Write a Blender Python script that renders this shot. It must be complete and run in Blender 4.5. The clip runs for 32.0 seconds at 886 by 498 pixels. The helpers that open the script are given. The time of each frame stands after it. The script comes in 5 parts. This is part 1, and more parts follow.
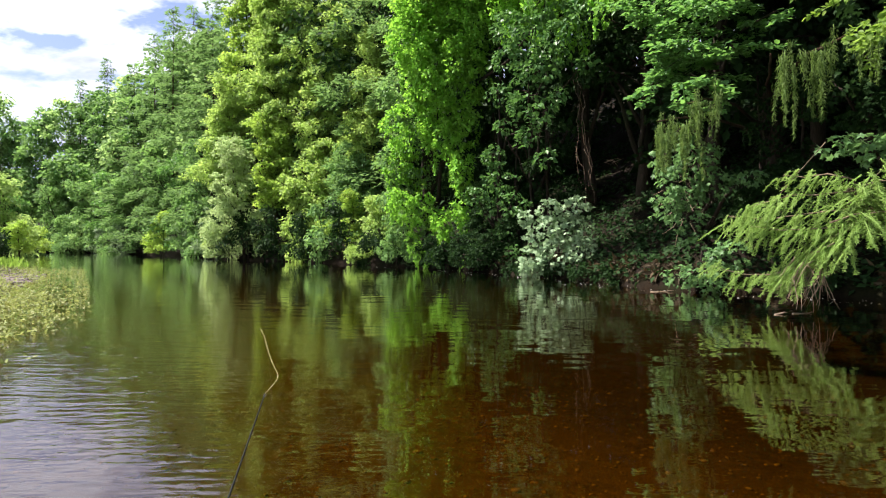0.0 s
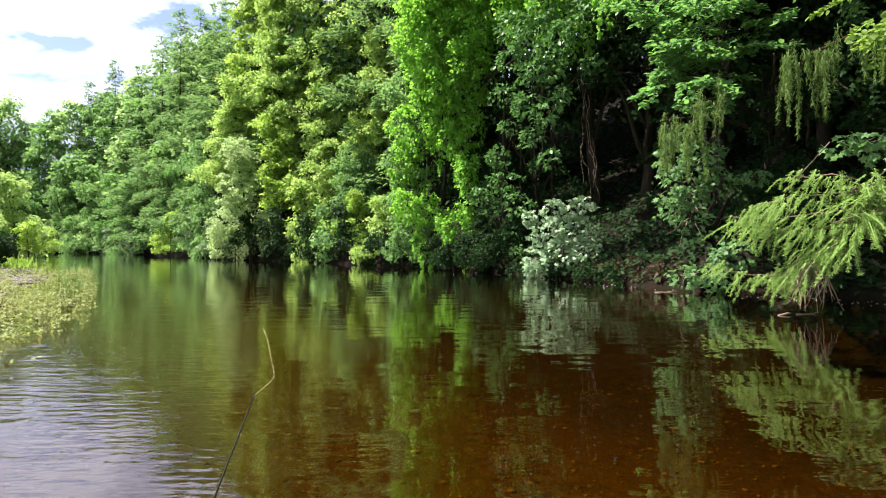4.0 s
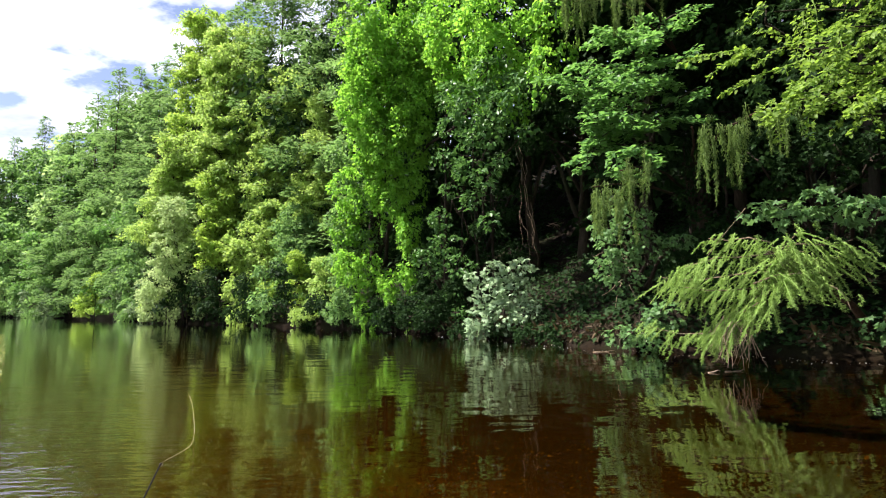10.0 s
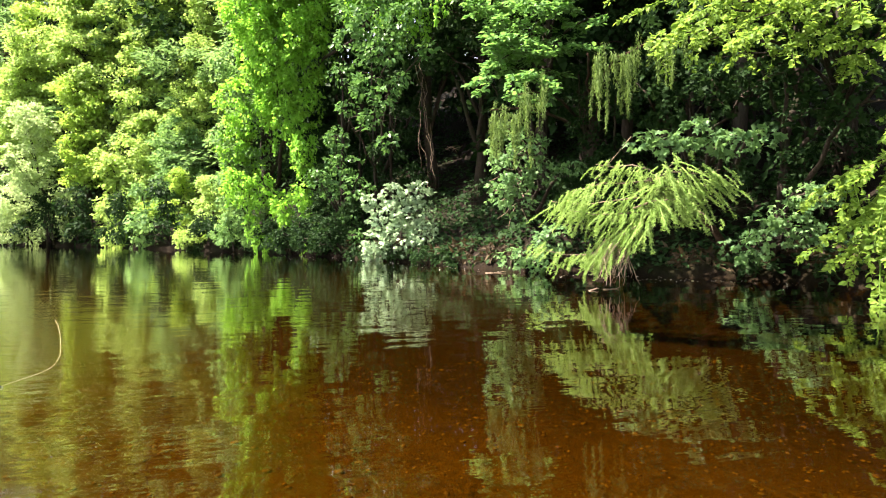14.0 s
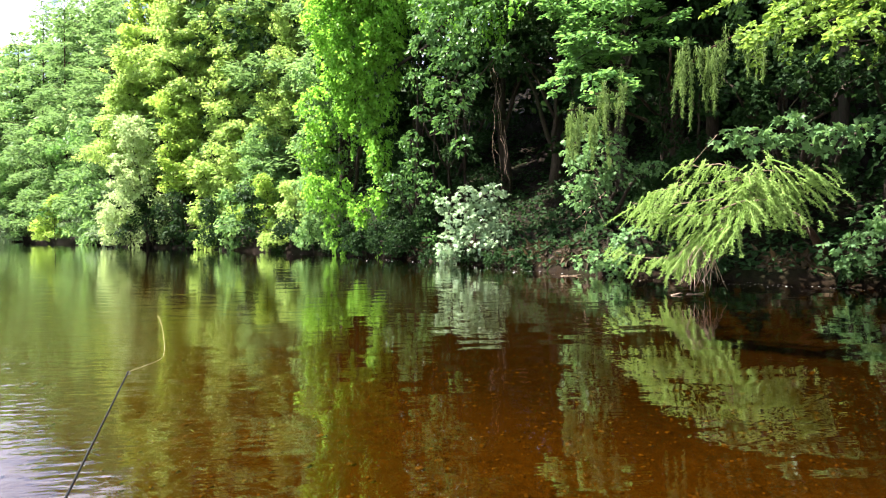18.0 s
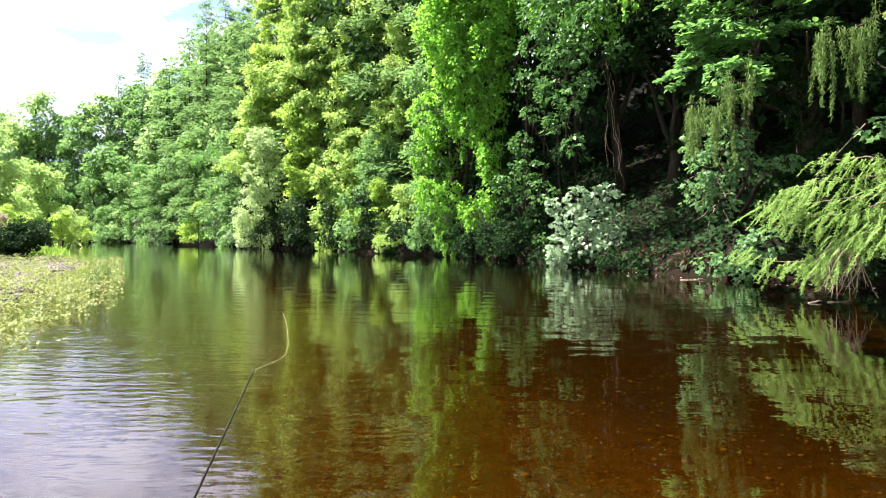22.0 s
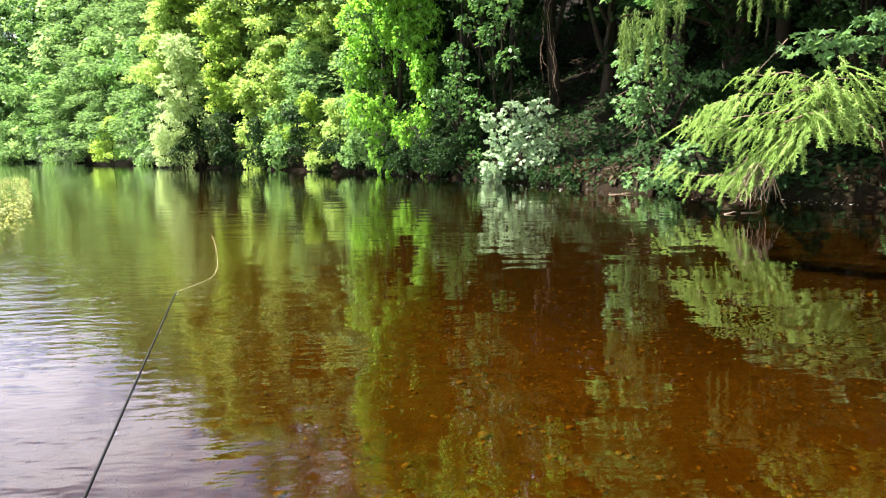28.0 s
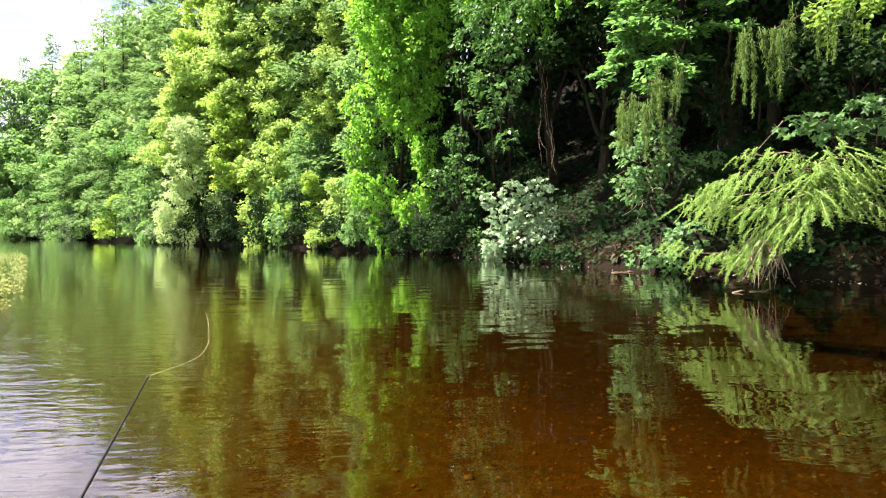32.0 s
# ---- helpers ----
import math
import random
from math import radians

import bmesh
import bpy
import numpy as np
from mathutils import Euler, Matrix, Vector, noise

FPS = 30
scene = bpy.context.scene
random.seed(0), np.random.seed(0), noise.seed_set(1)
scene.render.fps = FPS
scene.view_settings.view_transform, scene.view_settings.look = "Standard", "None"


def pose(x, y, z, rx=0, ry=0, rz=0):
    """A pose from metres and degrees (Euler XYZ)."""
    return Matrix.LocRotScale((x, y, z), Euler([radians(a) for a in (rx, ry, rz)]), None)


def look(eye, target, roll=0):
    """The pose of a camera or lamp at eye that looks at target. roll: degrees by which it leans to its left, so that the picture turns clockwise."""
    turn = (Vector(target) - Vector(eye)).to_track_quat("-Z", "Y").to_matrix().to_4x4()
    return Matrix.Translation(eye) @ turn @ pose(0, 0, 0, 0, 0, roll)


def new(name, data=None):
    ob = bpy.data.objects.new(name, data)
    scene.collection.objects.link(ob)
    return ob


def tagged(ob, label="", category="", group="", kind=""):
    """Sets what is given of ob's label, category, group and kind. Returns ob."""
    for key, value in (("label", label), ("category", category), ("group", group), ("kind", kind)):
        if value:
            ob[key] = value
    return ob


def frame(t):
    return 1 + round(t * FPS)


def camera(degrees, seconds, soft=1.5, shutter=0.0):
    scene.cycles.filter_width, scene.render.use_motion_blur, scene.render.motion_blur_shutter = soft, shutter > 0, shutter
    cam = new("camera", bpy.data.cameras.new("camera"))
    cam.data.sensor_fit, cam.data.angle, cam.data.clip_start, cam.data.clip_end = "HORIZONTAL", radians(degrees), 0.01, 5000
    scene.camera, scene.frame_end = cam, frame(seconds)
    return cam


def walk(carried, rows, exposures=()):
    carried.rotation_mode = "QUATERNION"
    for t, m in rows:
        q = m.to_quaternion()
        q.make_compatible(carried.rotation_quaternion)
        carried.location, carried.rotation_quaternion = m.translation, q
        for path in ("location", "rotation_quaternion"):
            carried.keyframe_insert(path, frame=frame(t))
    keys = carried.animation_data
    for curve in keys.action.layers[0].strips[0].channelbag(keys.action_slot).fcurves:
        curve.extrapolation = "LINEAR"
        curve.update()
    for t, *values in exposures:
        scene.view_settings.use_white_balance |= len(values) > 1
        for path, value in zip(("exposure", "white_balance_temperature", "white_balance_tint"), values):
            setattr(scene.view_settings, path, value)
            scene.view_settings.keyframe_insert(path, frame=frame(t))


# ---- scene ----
cam = camera(75.9, 32.0, soft=1.15)
EYE = 1.30
ROWS = [
    (0.0, -0.196, -0.018, 0.084, 0.00, -0.50, -0.07),
    (0.5, -0.172, -0.017, 0.074, -2.17, -0.93, -0.20),
    (1.0, -0.133, -0.012, 0.071, -3.64, -1.01, -0.24),
    (1.5, -0.116, -0.012, 0.074, -4.07, -0.93, -0.19),
    (2.0, -0.114, -0.021, 0.074, -2.74, -0.91, -0.15),
    (2.5, -0.117, -0.036, 0.078, 0.85, -0.73, -0.09),
    (4.5, -0.109, -0.052, 0.102, 0.37, -0.49, 0.11),
    (5.0, -0.081, -0.049, 0.094, -4.94, -1.28, -0.01),
    (5.5, -0.057, -0.046, 0.088, -9.32, -1.86, -0.03),
    (6.0, -0.046, -0.048, 0.090, -11.45, -1.98, -0.06),
    (6.5, -0.023, -0.040, 0.089, -10.44, -1.78, -0.03),
    (7.0, -0.027, -0.034, 0.101, -7.44, -1.42, 0.01),
    (7.5, -0.037, -0.049, 0.118, -3.05, -0.30, 0.18),
    (8.0, -0.044, -0.054, 0.110, 2.35, 2.11, 0.33),
    (8.5, -0.039, -0.085, 0.090, 4.95, 4.42, 0.27),
    (9.0, -0.024, -0.092, 0.071, 3.01, 5.57, 0.21),
    (9.5, -0.027, -0.046, 0.068, -0.95, 5.70, 0.17),
    (10.0, -0.048, -0.033, 0.066, -5.04, 5.74, 0.17),
    (10.5, -0.081, -0.063, 0.056, -7.38, 6.98, 0.01),
    (11.0, -0.109, -0.150, 0.052, -7.97, 8.30, -0.07),
    (11.5, -0.093, -0.136, 0.049, -8.88, 8.37, -0.04),
    (12.0, -0.039, -0.029, 0.041, -10.88, 6.29, 0.04),
    (12.5, 0.004, 0.031, 0.027, -13.76, 2.53, -0.08),
    (13.0, 0.013, 0.061, -0.001, -15.54, -0.39, -0.36),
    (13.5, 0.009, 0.076, 0.006, -15.63, -1.82, -0.35),
    (15.5, -0.024, 0.070, -0.009, -12.48, -1.65, -0.37),
    (16.0, -0.046, 0.059, -0.014, -11.39, -1.27, -0.32),
    (16.5, -0.055, 0.049, 0.000, -10.31, -1.16, -0.24),
    (17.0, -0.055, 0.048, -0.005, -9.36, -1.24, -0.28),
    (17.5, -0.054, 0.055, -0.001, -8.58, -1.50, -0.23),
    (18.0, -0.062, 0.055, -0.005, -7.99, -1.64, -0.24),
    (18.5, -0.063, 0.049, -0.004, -7.48, -1.73, -0.18),
    (19.0, -0.059, 0.041, -0.007, -7.05, -1.62, -0.22),
    (19.5, -0.050, 0.042, -0.011, -6.51, -1.53, -0.20),
    (20.0, -0.046, 0.046, -0.005, -5.96, -1.68, -0.18),
    (20.5, -0.031, 0.048, 0.007, -5.40, -1.89, -0.15),
    (21.0, -0.018, 0.055, 0.018, -4.11, -2.00, -0.09),
    (21.5, -0.013, 0.047, 0.026, -0.47, -1.72, -0.02),
    (22.0, -0.030, 0.023, 0.031, 3.06, -1.55, 0.07),
    (22.5, -0.077, -0.034, 0.034, 4.29, -1.64, 0.01),
    (23.0, -0.084, -0.032, 0.032, 4.43, -1.68, 0.08),
    (23.5, -0.057, 0.003, 0.020, 1.60, -2.00, -0.01),
    (24.0, -0.036, 0.024, 0.025, -1.82, -2.34, -0.03),
    (24.5, -0.025, 0.039, 0.031, -3.92, -2.16, -0.08),
    (26.5, -0.052, 0.007, 0.032, -5.86, -3.64, 0.02),
    (27.0, -0.050, 0.020, 0.028, -5.27, -7.16, 0.09),
    (27.5, -0.036, 0.044, 0.016, -4.45, -9.23, 0.28),
    (28.0, -0.013, 0.077, 0.012, -3.41, -9.86, 0.35),
    (28.5, 0.006, 0.111, 0.018, -2.53, -8.91, 0.28),
    (29.0, 0.003, 0.140, 0.019, -2.34, -6.11, 0.22),
    (29.5, 0.029, 0.168, 0.015, -3.68, -4.78, 0.19),
    (30.0, 0.068, 0.197, 0.006, -5.93, -5.08, 0.14),
    (30.5, 0.072, 0.238, -0.003, -7.71, -5.59, 0.18),
    (31.0, 0.008, 0.309, -0.014, -7.81, -5.39, 0.17),
    (31.5, -0.018, 0.345, -0.026, -5.63, -4.03, 0.16),
    (32.0, -0.058, 0.342, -0.036, -3.52, -1.98, 0.10),
]

EXPOSURES = [(0.0, 1.75, 6500, 23), (1.0, 1.88, 6500, 23), (2.0, 2.19, 6500, 23), (5.0, 1.93, 6350, 23), (6.0, 2.8, 6900, 25), (7.0, 2.68, 6900, 25), (8.0, 2.3, 6600, 23),
             (9.0, 1.42, 6400, 22), (10.0, 1.83, 6500, 23), (11.0, 2.08, 6600, 24), (12.0, 1.73, 6800, 24), (13.0, 2.93, 7000, 26), (16.0, 2.8, 6650, 26), (20.0, 2.65, 6350, 25),
             (21.0, 2.45, 6350, 25), (22.0, 2.47, 6250, 24), (23.0, 1.47, 6150, 24), (24.0, 1.6, 6150, 24), (26.5, 2.2, 6500, 24), (27.0, 2.4, 6500, 24), (28.0, 2.75, 6600, 22),
             (29.0, 2.6, 6600, 22), (30.0, 2.63, 6700, 22), (31.0, 2.7, 6700, 23), (32.0, 2.55, 6700, 23)]
walk(cam, [(t, pose(x, y, EYE + z, 90 + pitch, roll, yaw)) for t, x, y, z, yaw, pitch, roll in ROWS],
     exposures=EXPOSURES)

# ---------------------------------------------------------------- light
SUN_YAW, SUN_UP = 77.0, 57.0          # degrees left of straight ahead, degrees above the horizon


def way(yaw, up=0.0):
    a, e = radians(yaw), radians(up)
    return Vector((-math.sin(a) * math.cos(e), math.cos(a) * math.cos(e), math.sin(e)))


world = bpy.data.worlds.new("sky")
scene.world = world
world.use_nodes = True
wn, wl = world.node_tree.nodes, world.node_tree.links
wn.clear()
sky = wn.new("ShaderNodeTexSky")
sky.sky_type, sky.sun_disc = "NISHITA", False
sky.sun_elevation, sky.sun_rotation = radians(SUN_UP), radians(-SUN_YAW)
wco = wn.new("ShaderNodeTexCoord")
wsep = wn.new("ShaderNodeSeparateXYZ")
wl.new(wco.outputs["Generated"], wsep.inputs[0])
wz = wn.new("ShaderNodeMath")
wz.operation = "MAXIMUM"
wz.inputs[1].default_value = 0.0
wl.new(wsep.outputs["Z"], wz.inputs[0])
wadd = wn.new("ShaderNodeMath")
wadd.operation = "ADD"
wadd.inputs[1].default_value = 0.22
wl.new(wz.outputs[0], wadd.inputs[0])
wdiv = wn.new("ShaderNodeVectorMath")
wdiv.operation = "DIVIDE"
wcomb = wn.new("ShaderNodeCombineXYZ")
for k in "XYZ":
    wl.new(wadd.outputs[0], wcomb.inputs[k])
wl.new(wco.outputs["Generated"], wdiv.inputs[0])
wl.new(wcomb.outputs[0], wdiv.inputs[1])
wmap = wn.new("ShaderNodeMapping")
wmap.inputs["Location"].default_value = (3.1, 0.4, 0.0)
wmap.inputs["Scale"].default_value = (1.0, 1.35, 1.0)
wmap.inputs["Rotation"].default_value = (0, 0, radians(35))
wl.new(wdiv.outputs[0], wmap.inputs[0])
cloud = wn.new("ShaderNodeTexNoise")
cloud.inputs["Scale"].default_value, cloud.inputs["Detail"].default_value = 4.2, 9.0
cloud.inputs["Roughness"].default_value = 0.56
wl.new(wmap.outputs[0], cloud.inputs["Vector"])
cover = wn.new("ShaderNodeValToRGB")
cover.color_ramp.elements[0].position, cover.color_ramp.elements[1].position = 0.38, 0.52
wl.new(cloud.outputs["Fac"], cover.inputs[0])
shade = wn.new("ShaderNodeTexNoise")
shade.inputs["Scale"].default_value, shade.inputs["Detail"].default_value = 2.6, 5.0
wl.new(wmap.outputs[0], shade.inputs["Vector"])
tone = wn.new("ShaderNodeValToRGB")
tone.color_ramp.elements[0].position, tone.color_ramp.elements[1].position = 0.36, 0.60
tone.color_ramp.elements[0].color, tone.color_ramp.elements[1].color = (0.36, 0.43, 0.60, 1), (0.84, 0.92, 1.0, 1)
wl.new(shade.outputs["Fac"], tone.inputs[0])
bg_sky, bg_cloud = wn.new("ShaderNodeBackground"), wn.new("ShaderNodeBackground")
bg_sky.inputs["Strength"].default_value = 0.05
wl.new(sky.outputs[0], bg_sky.inputs["Color"])
wl.new(tone.outputs[0], bg_cloud.inputs["Color"])
# thin cloud is brighter towards the sun
wdot = wn.new("ShaderNodeVectorMath")
wdot.operation = "DOT_PRODUCT"
wdot.inputs[1].default_value = way(SUN_YAW, SUN_UP)
wl.new(wco.outputs["Generated"], wdot.inputs[0])
wpos = wn.new("ShaderNodeMath")
wpos.operation = "MAXIMUM"
wpos.inputs[1].default_value = 0.0
wl.new(wdot.outputs["Value"], wpos.inputs[0])
wpow = wn.new("ShaderNodeMath")
wpow.operation = "POWER"
wpow.inputs[1].default_value = 5.0
wl.new(wpos.outputs[0], wpow.inputs[0])
wstr = wn.new("ShaderNodeMath")
wstr.operation = "MULTIPLY_ADD"
wstr.inputs[1].default_value, wstr.inputs[2].default_value = 1.0, 0.47
wl.new(wpow.outputs[0], wstr.inputs[0])
wl.new(wstr.outputs[0], bg_cloud.inputs["Strength"])
wmix, wout = wn.new("ShaderNodeMixShader"), wn.new("ShaderNodeOutputWorld")
wl.new(cover.outputs[0], wmix.inputs[0])
wl.new(bg_sky.outputs[0], wmix.inputs[1])
wl.new(bg_cloud.outputs[0], wmix.inputs[2])
wl.new(wmix.outputs[0], wout.inputs[0])

sun = new("sun", bpy.data.lights.new("sun", "SUN"))
sun.data.energy, sun.data.angle, sun.data.color = 5.0, radians(0.53), (1.0, 0.95, 0.86)
sun.matrix_world = look(way(SUN_YAW, SUN_UP) * 200, (0, 0, 0))

# ---------------------------------------------------------------- materials


def material(name):
    m = bpy.data.materials.new(name)
    m.use_nodes = True
    n, l = m.node_tree.nodes, m.node_tree.links
    return m, n, l, n["Principled BSDF"], n["Material Output"]


def noise_node(n, l, scale, detail=4.0, rough=0.55, vector=None):
    t = n.new("ShaderNodeTexNoise")
    t.inputs["Scale"].default_value, t.inputs["Detail"].default_value = scale, detail
    t.inputs["Roughness"].default_value = rough
    if vector is not None:
        l.new(vector, t.inputs["Vector"])
    return t


def ramp(n, l, fac, stops):
    r = n.new("ShaderNodeValToRGB")
    while len(r.color_ramp.elements) < len(stops):
        r.color_ramp.elements.new(0.5)
    for e, (p, c) in zip(r.color_ramp.elements, stops):
        e.position, e.color = p, (*c, 1)
    l.new(fac, r.inputs[0])
    return r


def mix_rgb(n, l, fac, a, b, mode="MIX"):
    x = n.new("ShaderNodeMix")
    x.data_type, x.blend_type = "RGBA", mode
    for sock, v in ((x.inputs["Factor"], fac), (x.inputs["A"], a), (x.inputs["B"], b)):
        if hasattr(v, "links"):
            l.new(v, sock)
        elif isinstance(v, (tuple, list)):
            sock.default_value = (*v, 1)
        else:
            sock.default_value = v
    return x.outputs["Result"]


def leaf_material(name, dark, light, through_col, gloss=0.4, see=0.4, patch=0.5):
    """Leaves: a spread of tones from leaf to leaf and from bough to bough, and light that shines through."""
    m, n, l, p, out = material(name)
    geo, co = n.new("ShaderNodeNewGeometry"), n.new("ShaderNodeTexCoord")
    big = noise_node(n, l, patch, 3.0, 0.6, co.outputs["Object"])
    mixer = n.new("ShaderNodeMath")
    mixer.operation = "MULTIPLY_ADD"
    mixer.inputs[1].default_value, mixer.inputs[2].default_value = 0.5, -0.04
    l.new(geo.outputs["Random Per Island"], mixer.inputs[0])
    addn = n.new("ShaderNodeMath")
    addn.operation = "MULTIPLY_ADD"
    addn.inputs[1].default_value = 0.62
    l.new(big.outputs["Fac"], addn.inputs[0])
    l.new(mixer.outputs[0], addn.inputs[2])
    mid = tuple((a + b) / 2 for a, b in zip(dark, light))
    col = ramp(n, l, addn.outputs[0], [(0.12, dark), (0.5, mid), (0.9, light)])
    l.new(col.outputs[0], p.inputs["Base Color"])
    p.inputs["Roughness"].default_value = gloss
    p.inputs["Specular IOR Level"].default_value = 0.12
    tr, mx = n.new("ShaderNodeBsdfTranslucent"), n.new("ShaderNodeMixShader")
    l.new(mix_rgb(n, l, 0.5, col.outputs[0], through_col), tr.inputs["Color"])
    mx.inputs[0].default_value = see
    l.new(p.outputs[0], mx.inputs[1])
    l.new(tr.outputs[0], mx.inputs[2])
    l.new(mx.outputs[0], out.inputs[0])
    return m


def bark_material(name, a, b, scale=6.0):
    m, n, l, p, out = material(name)
    co = n.new("ShaderNodeTexCoord")
    mp = n.new("ShaderNodeMapping")
    mp.inputs["Scale"].default_value = (3, 3, 0.6)
    l.new(co.outputs["Object"], mp.inputs[0])
    t = noise_node(n, l, scale, 6.0, 0.65, mp.outputs[0])
    moss = noise_node(n, l, 0.9, 4.0, 0.6, co.outputs["Object"])
    c = ramp(n, l, t.outputs["Fac"], [(0.3, a), (0.7, b)])
    g = ramp(n, l, moss.outputs["Fac"], [(0.5, (0, 0, 0)), (0.7, (1, 1, 1))])
    l.new(mix_rgb(n, l, g.outputs[0], c.outputs[0], (0.022, 0.03, 0.013)), p.inputs["Base Color"])
    p.inputs["Roughness"].default_value = 0.95
    p.inputs["Specular IOR Level"].default_value = 0.08
    bp = n.new("ShaderNodeBump")
    bp.inputs["Strength"].default_value, bp.inputs["Distance"].default_value = 0.7, 0.03
    l.new(t.outputs["Fac"], bp.inputs["Height"])
    l.new(bp.outputs[0], p.inputs["Normal"])
    return m


M_ASH = leaf_material("ash_leaf", (0.11, 0.205, 0.045), (0.30, 0.455, 0.10), (0.46, 0.66, 0.12), 0.55, 0.5, 0.30)
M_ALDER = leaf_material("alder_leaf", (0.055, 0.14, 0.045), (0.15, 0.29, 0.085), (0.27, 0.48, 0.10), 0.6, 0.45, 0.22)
M_LARCH = leaf_material("larch_needle", (0.045, 0.115, 0.036), (0.12, 0.22, 0.062), (0.22, 0.39, 0.10), 0.6, 0.45, 0.22)
# haze over the far trees is put into this paler leaf colour
M_HAZED = leaf_material("haze_paled_leaf", (0.12, 0.225, 0.085), (0.26, 0.42, 0.145), (0.42, 0.62, 0.17), 0.6, 0.58, 0.12)
M_VINE = leaf_material("climber_leaf", (0.055, 0.185, 0.022), (0.22, 0.48, 0.055), (0.36, 0.72, 0.06), 0.55, 0.5, 0.9)
# one leaf for all foliage in shadow: the shade is in its near-black colour
M_SHADED = leaf_material("shade_painted_leaf", (0.007, 0.020, 0.007), (0.021, 0.050, 0.014), (0.03, 0.075, 0.014), 0.55, 0.25, 0.5)
M_SHADED.node_tree.nodes["Principled BSDF"].inputs["Specular IOR Level"].default_value = 0.03
M_WILLOW = leaf_material("willow_leaf", (0.15, 0.25, 0.08), (0.38, 0.52, 0.19), (0.46, 0.60, 0.24), 0.55, 0.45, 0.6)
M_PALE = leaf_material("pale_willow_leaf", (0.15, 0.27, 0.07), (0.34, 0.50, 0.14), (0.46, 0.64, 0.16), 0.6, 0.5, 0.3)
M_SILVER = leaf_material("whitebeam_leaf", (0.10, 0.19, 0.09), (0.33, 0.46, 0.26), (0.28, 0.44, 0.19), 0.5, 0.3, 1.6)
M_LIME = leaf_material("lime_leaf", (0.04, 0.12, 0.032), (0.125, 0.27, 0.075), (0.22, 0.48, 0.07), 0.42, 0.45, 0.8)
# a darker green leaf standing in for boughs in half shade
M_HALF_SHADED = leaf_material("half_shade_leaf", (0.028, 0.09, 0.024), (0.09, 0.20, 0.05), (0.13, 0.29, 0.05), 0.4, 0.3, 0.9)
M_SYC = leaf_material("sycamore_leaf", (0.038, 0.11, 0.038), (0.15, 0.28, 0.10), (0.20, 0.39, 0.09), 0.42, 0.4, 0.8)
M_BEECH = leaf_material("beech_leaf", (0.05, 0.125, 0.018), (0.19, 0.30, 0.045), (0.28, 0.46, 0.045), 0.5, 0.5, 1.0)
M_BRANCH = leaf_material("fresh_needle", (0.115, 0.22, 0.045), (0.27, 0.41, 0.11), (0.36, 0.56, 0.11), 0.55, 0.45, 1.0)
M_TASSEL = leaf_material("tassel_needle", (0.055, 0.11, 0.028), (0.14, 0.22, 0.055), (0.20, 0.32, 0.055), 0.6, 0.45, 1.0)
M_YELLOW = leaf_material("yellow_green_leaf", (0.12, 0.24, 0.03), (0.29, 0.45, 0.08), (0.46, 0.66, 0.08), 0.5, 0.5, 0.7)
M_GREY = leaf_material("sallow_leaf", (0.075, 0.14, 0.065), (0.19, 0.28, 0.13), (0.24, 0.36, 0.14), 0.55, 0.4, 0.6)
M_REED = leaf_material("marsh_leaf", (0.10, 0.15, 0.04), (0.27, 0.31, 0.10), (0.30, 0.36, 0.08), 0.6, 0.35, 0.8)
M_BLOOM = leaf_material("faded_bloom", (0.22, 0.19, 0.11), (0.46, 0.39, 0.28), (0.4, 0.3, 0.2), 0.7, 0.3, 1.0)
M_GRASS = leaf_material("grass_blade", (0.08, 0.18, 0.03), (0.22, 0.38, 0.06), (0.30, 0.48, 0.06), 0.55, 0.45, 0.4)
M_BARK = bark_material("grey_bark", (0.014, 0.011, 0.008), (0.045, 0.036, 0.026))
M_BARK_RED = bark_material("brown_bark", (0.022, 0.014, 0.009), (0.075, 0.045, 0.027))
M_TWIG = bark_material("bare_twig", (0.14, 0.10, 0.065), (0.30, 0.23, 0.16), 14.0)

# ---------------------------------------------------------------- plan of the river
SHORE_FAR = np.array([(-420, 190), (-160, 104), (-90, 96), (-60, 88), (-36, 71), (-19, 50.5), (-10.5, 43), (-3, 35), (2.3, 27.3),
                      (4.7, 22.5), (6.5, 18.0), (10.2, 14.6), (12.9, 11.8), (14.0, 8), (14.8, 0), (16, -60), (30, -400)], float)
SHORE_NEAR = np.array([(-420, 150), (-160, 84), (-75, 74), (-42, 56), (-27.5, 36.5), (-17.6, 24.8), (-10.4, 12.6), (-7.6, 7.5),
                       (-6.2, 0), (-8, -60), (-20, -400)], float)


def beyond(line, x, y):
    """Signed distance from a shore line: positive to the left of its run from first to last point."""
    best = np.full(x.shape, 1e9)
    sign = np.ones(x.shape)
    for (ax, ay), (bx, by) in zip(line[:-1], line[1:]):
        dx, dy = bx - ax, by - ay
        u = np.clip(((x - ax) * dx + (y - ay) * dy) / (dx * dx + dy * dy), 0, 1)
        d = np.hypot(x - ax - u * dx, y - ay - u * dy)
        s = np.where(dx * (y - ay) - dy * (x - ax) >= 0, 1.0, -1.0)
        near = d < best - 1e-9
        sign, best = np.where(near, s, sign), np.where(near, d, best)
    return sign * best


def step(v, a, b):
    u = np.clip((v - a) / (b - a), 0, 1)
    return u * u * (3 - 2 * u)


def lumps(x, y, k):
    return np.sin(x * k + 1.3 * np.sin(y * k * 0.7 + 2)) * np.sin(y * k * 1.1 + 1.7 * np.sin(x * k * 0.6))


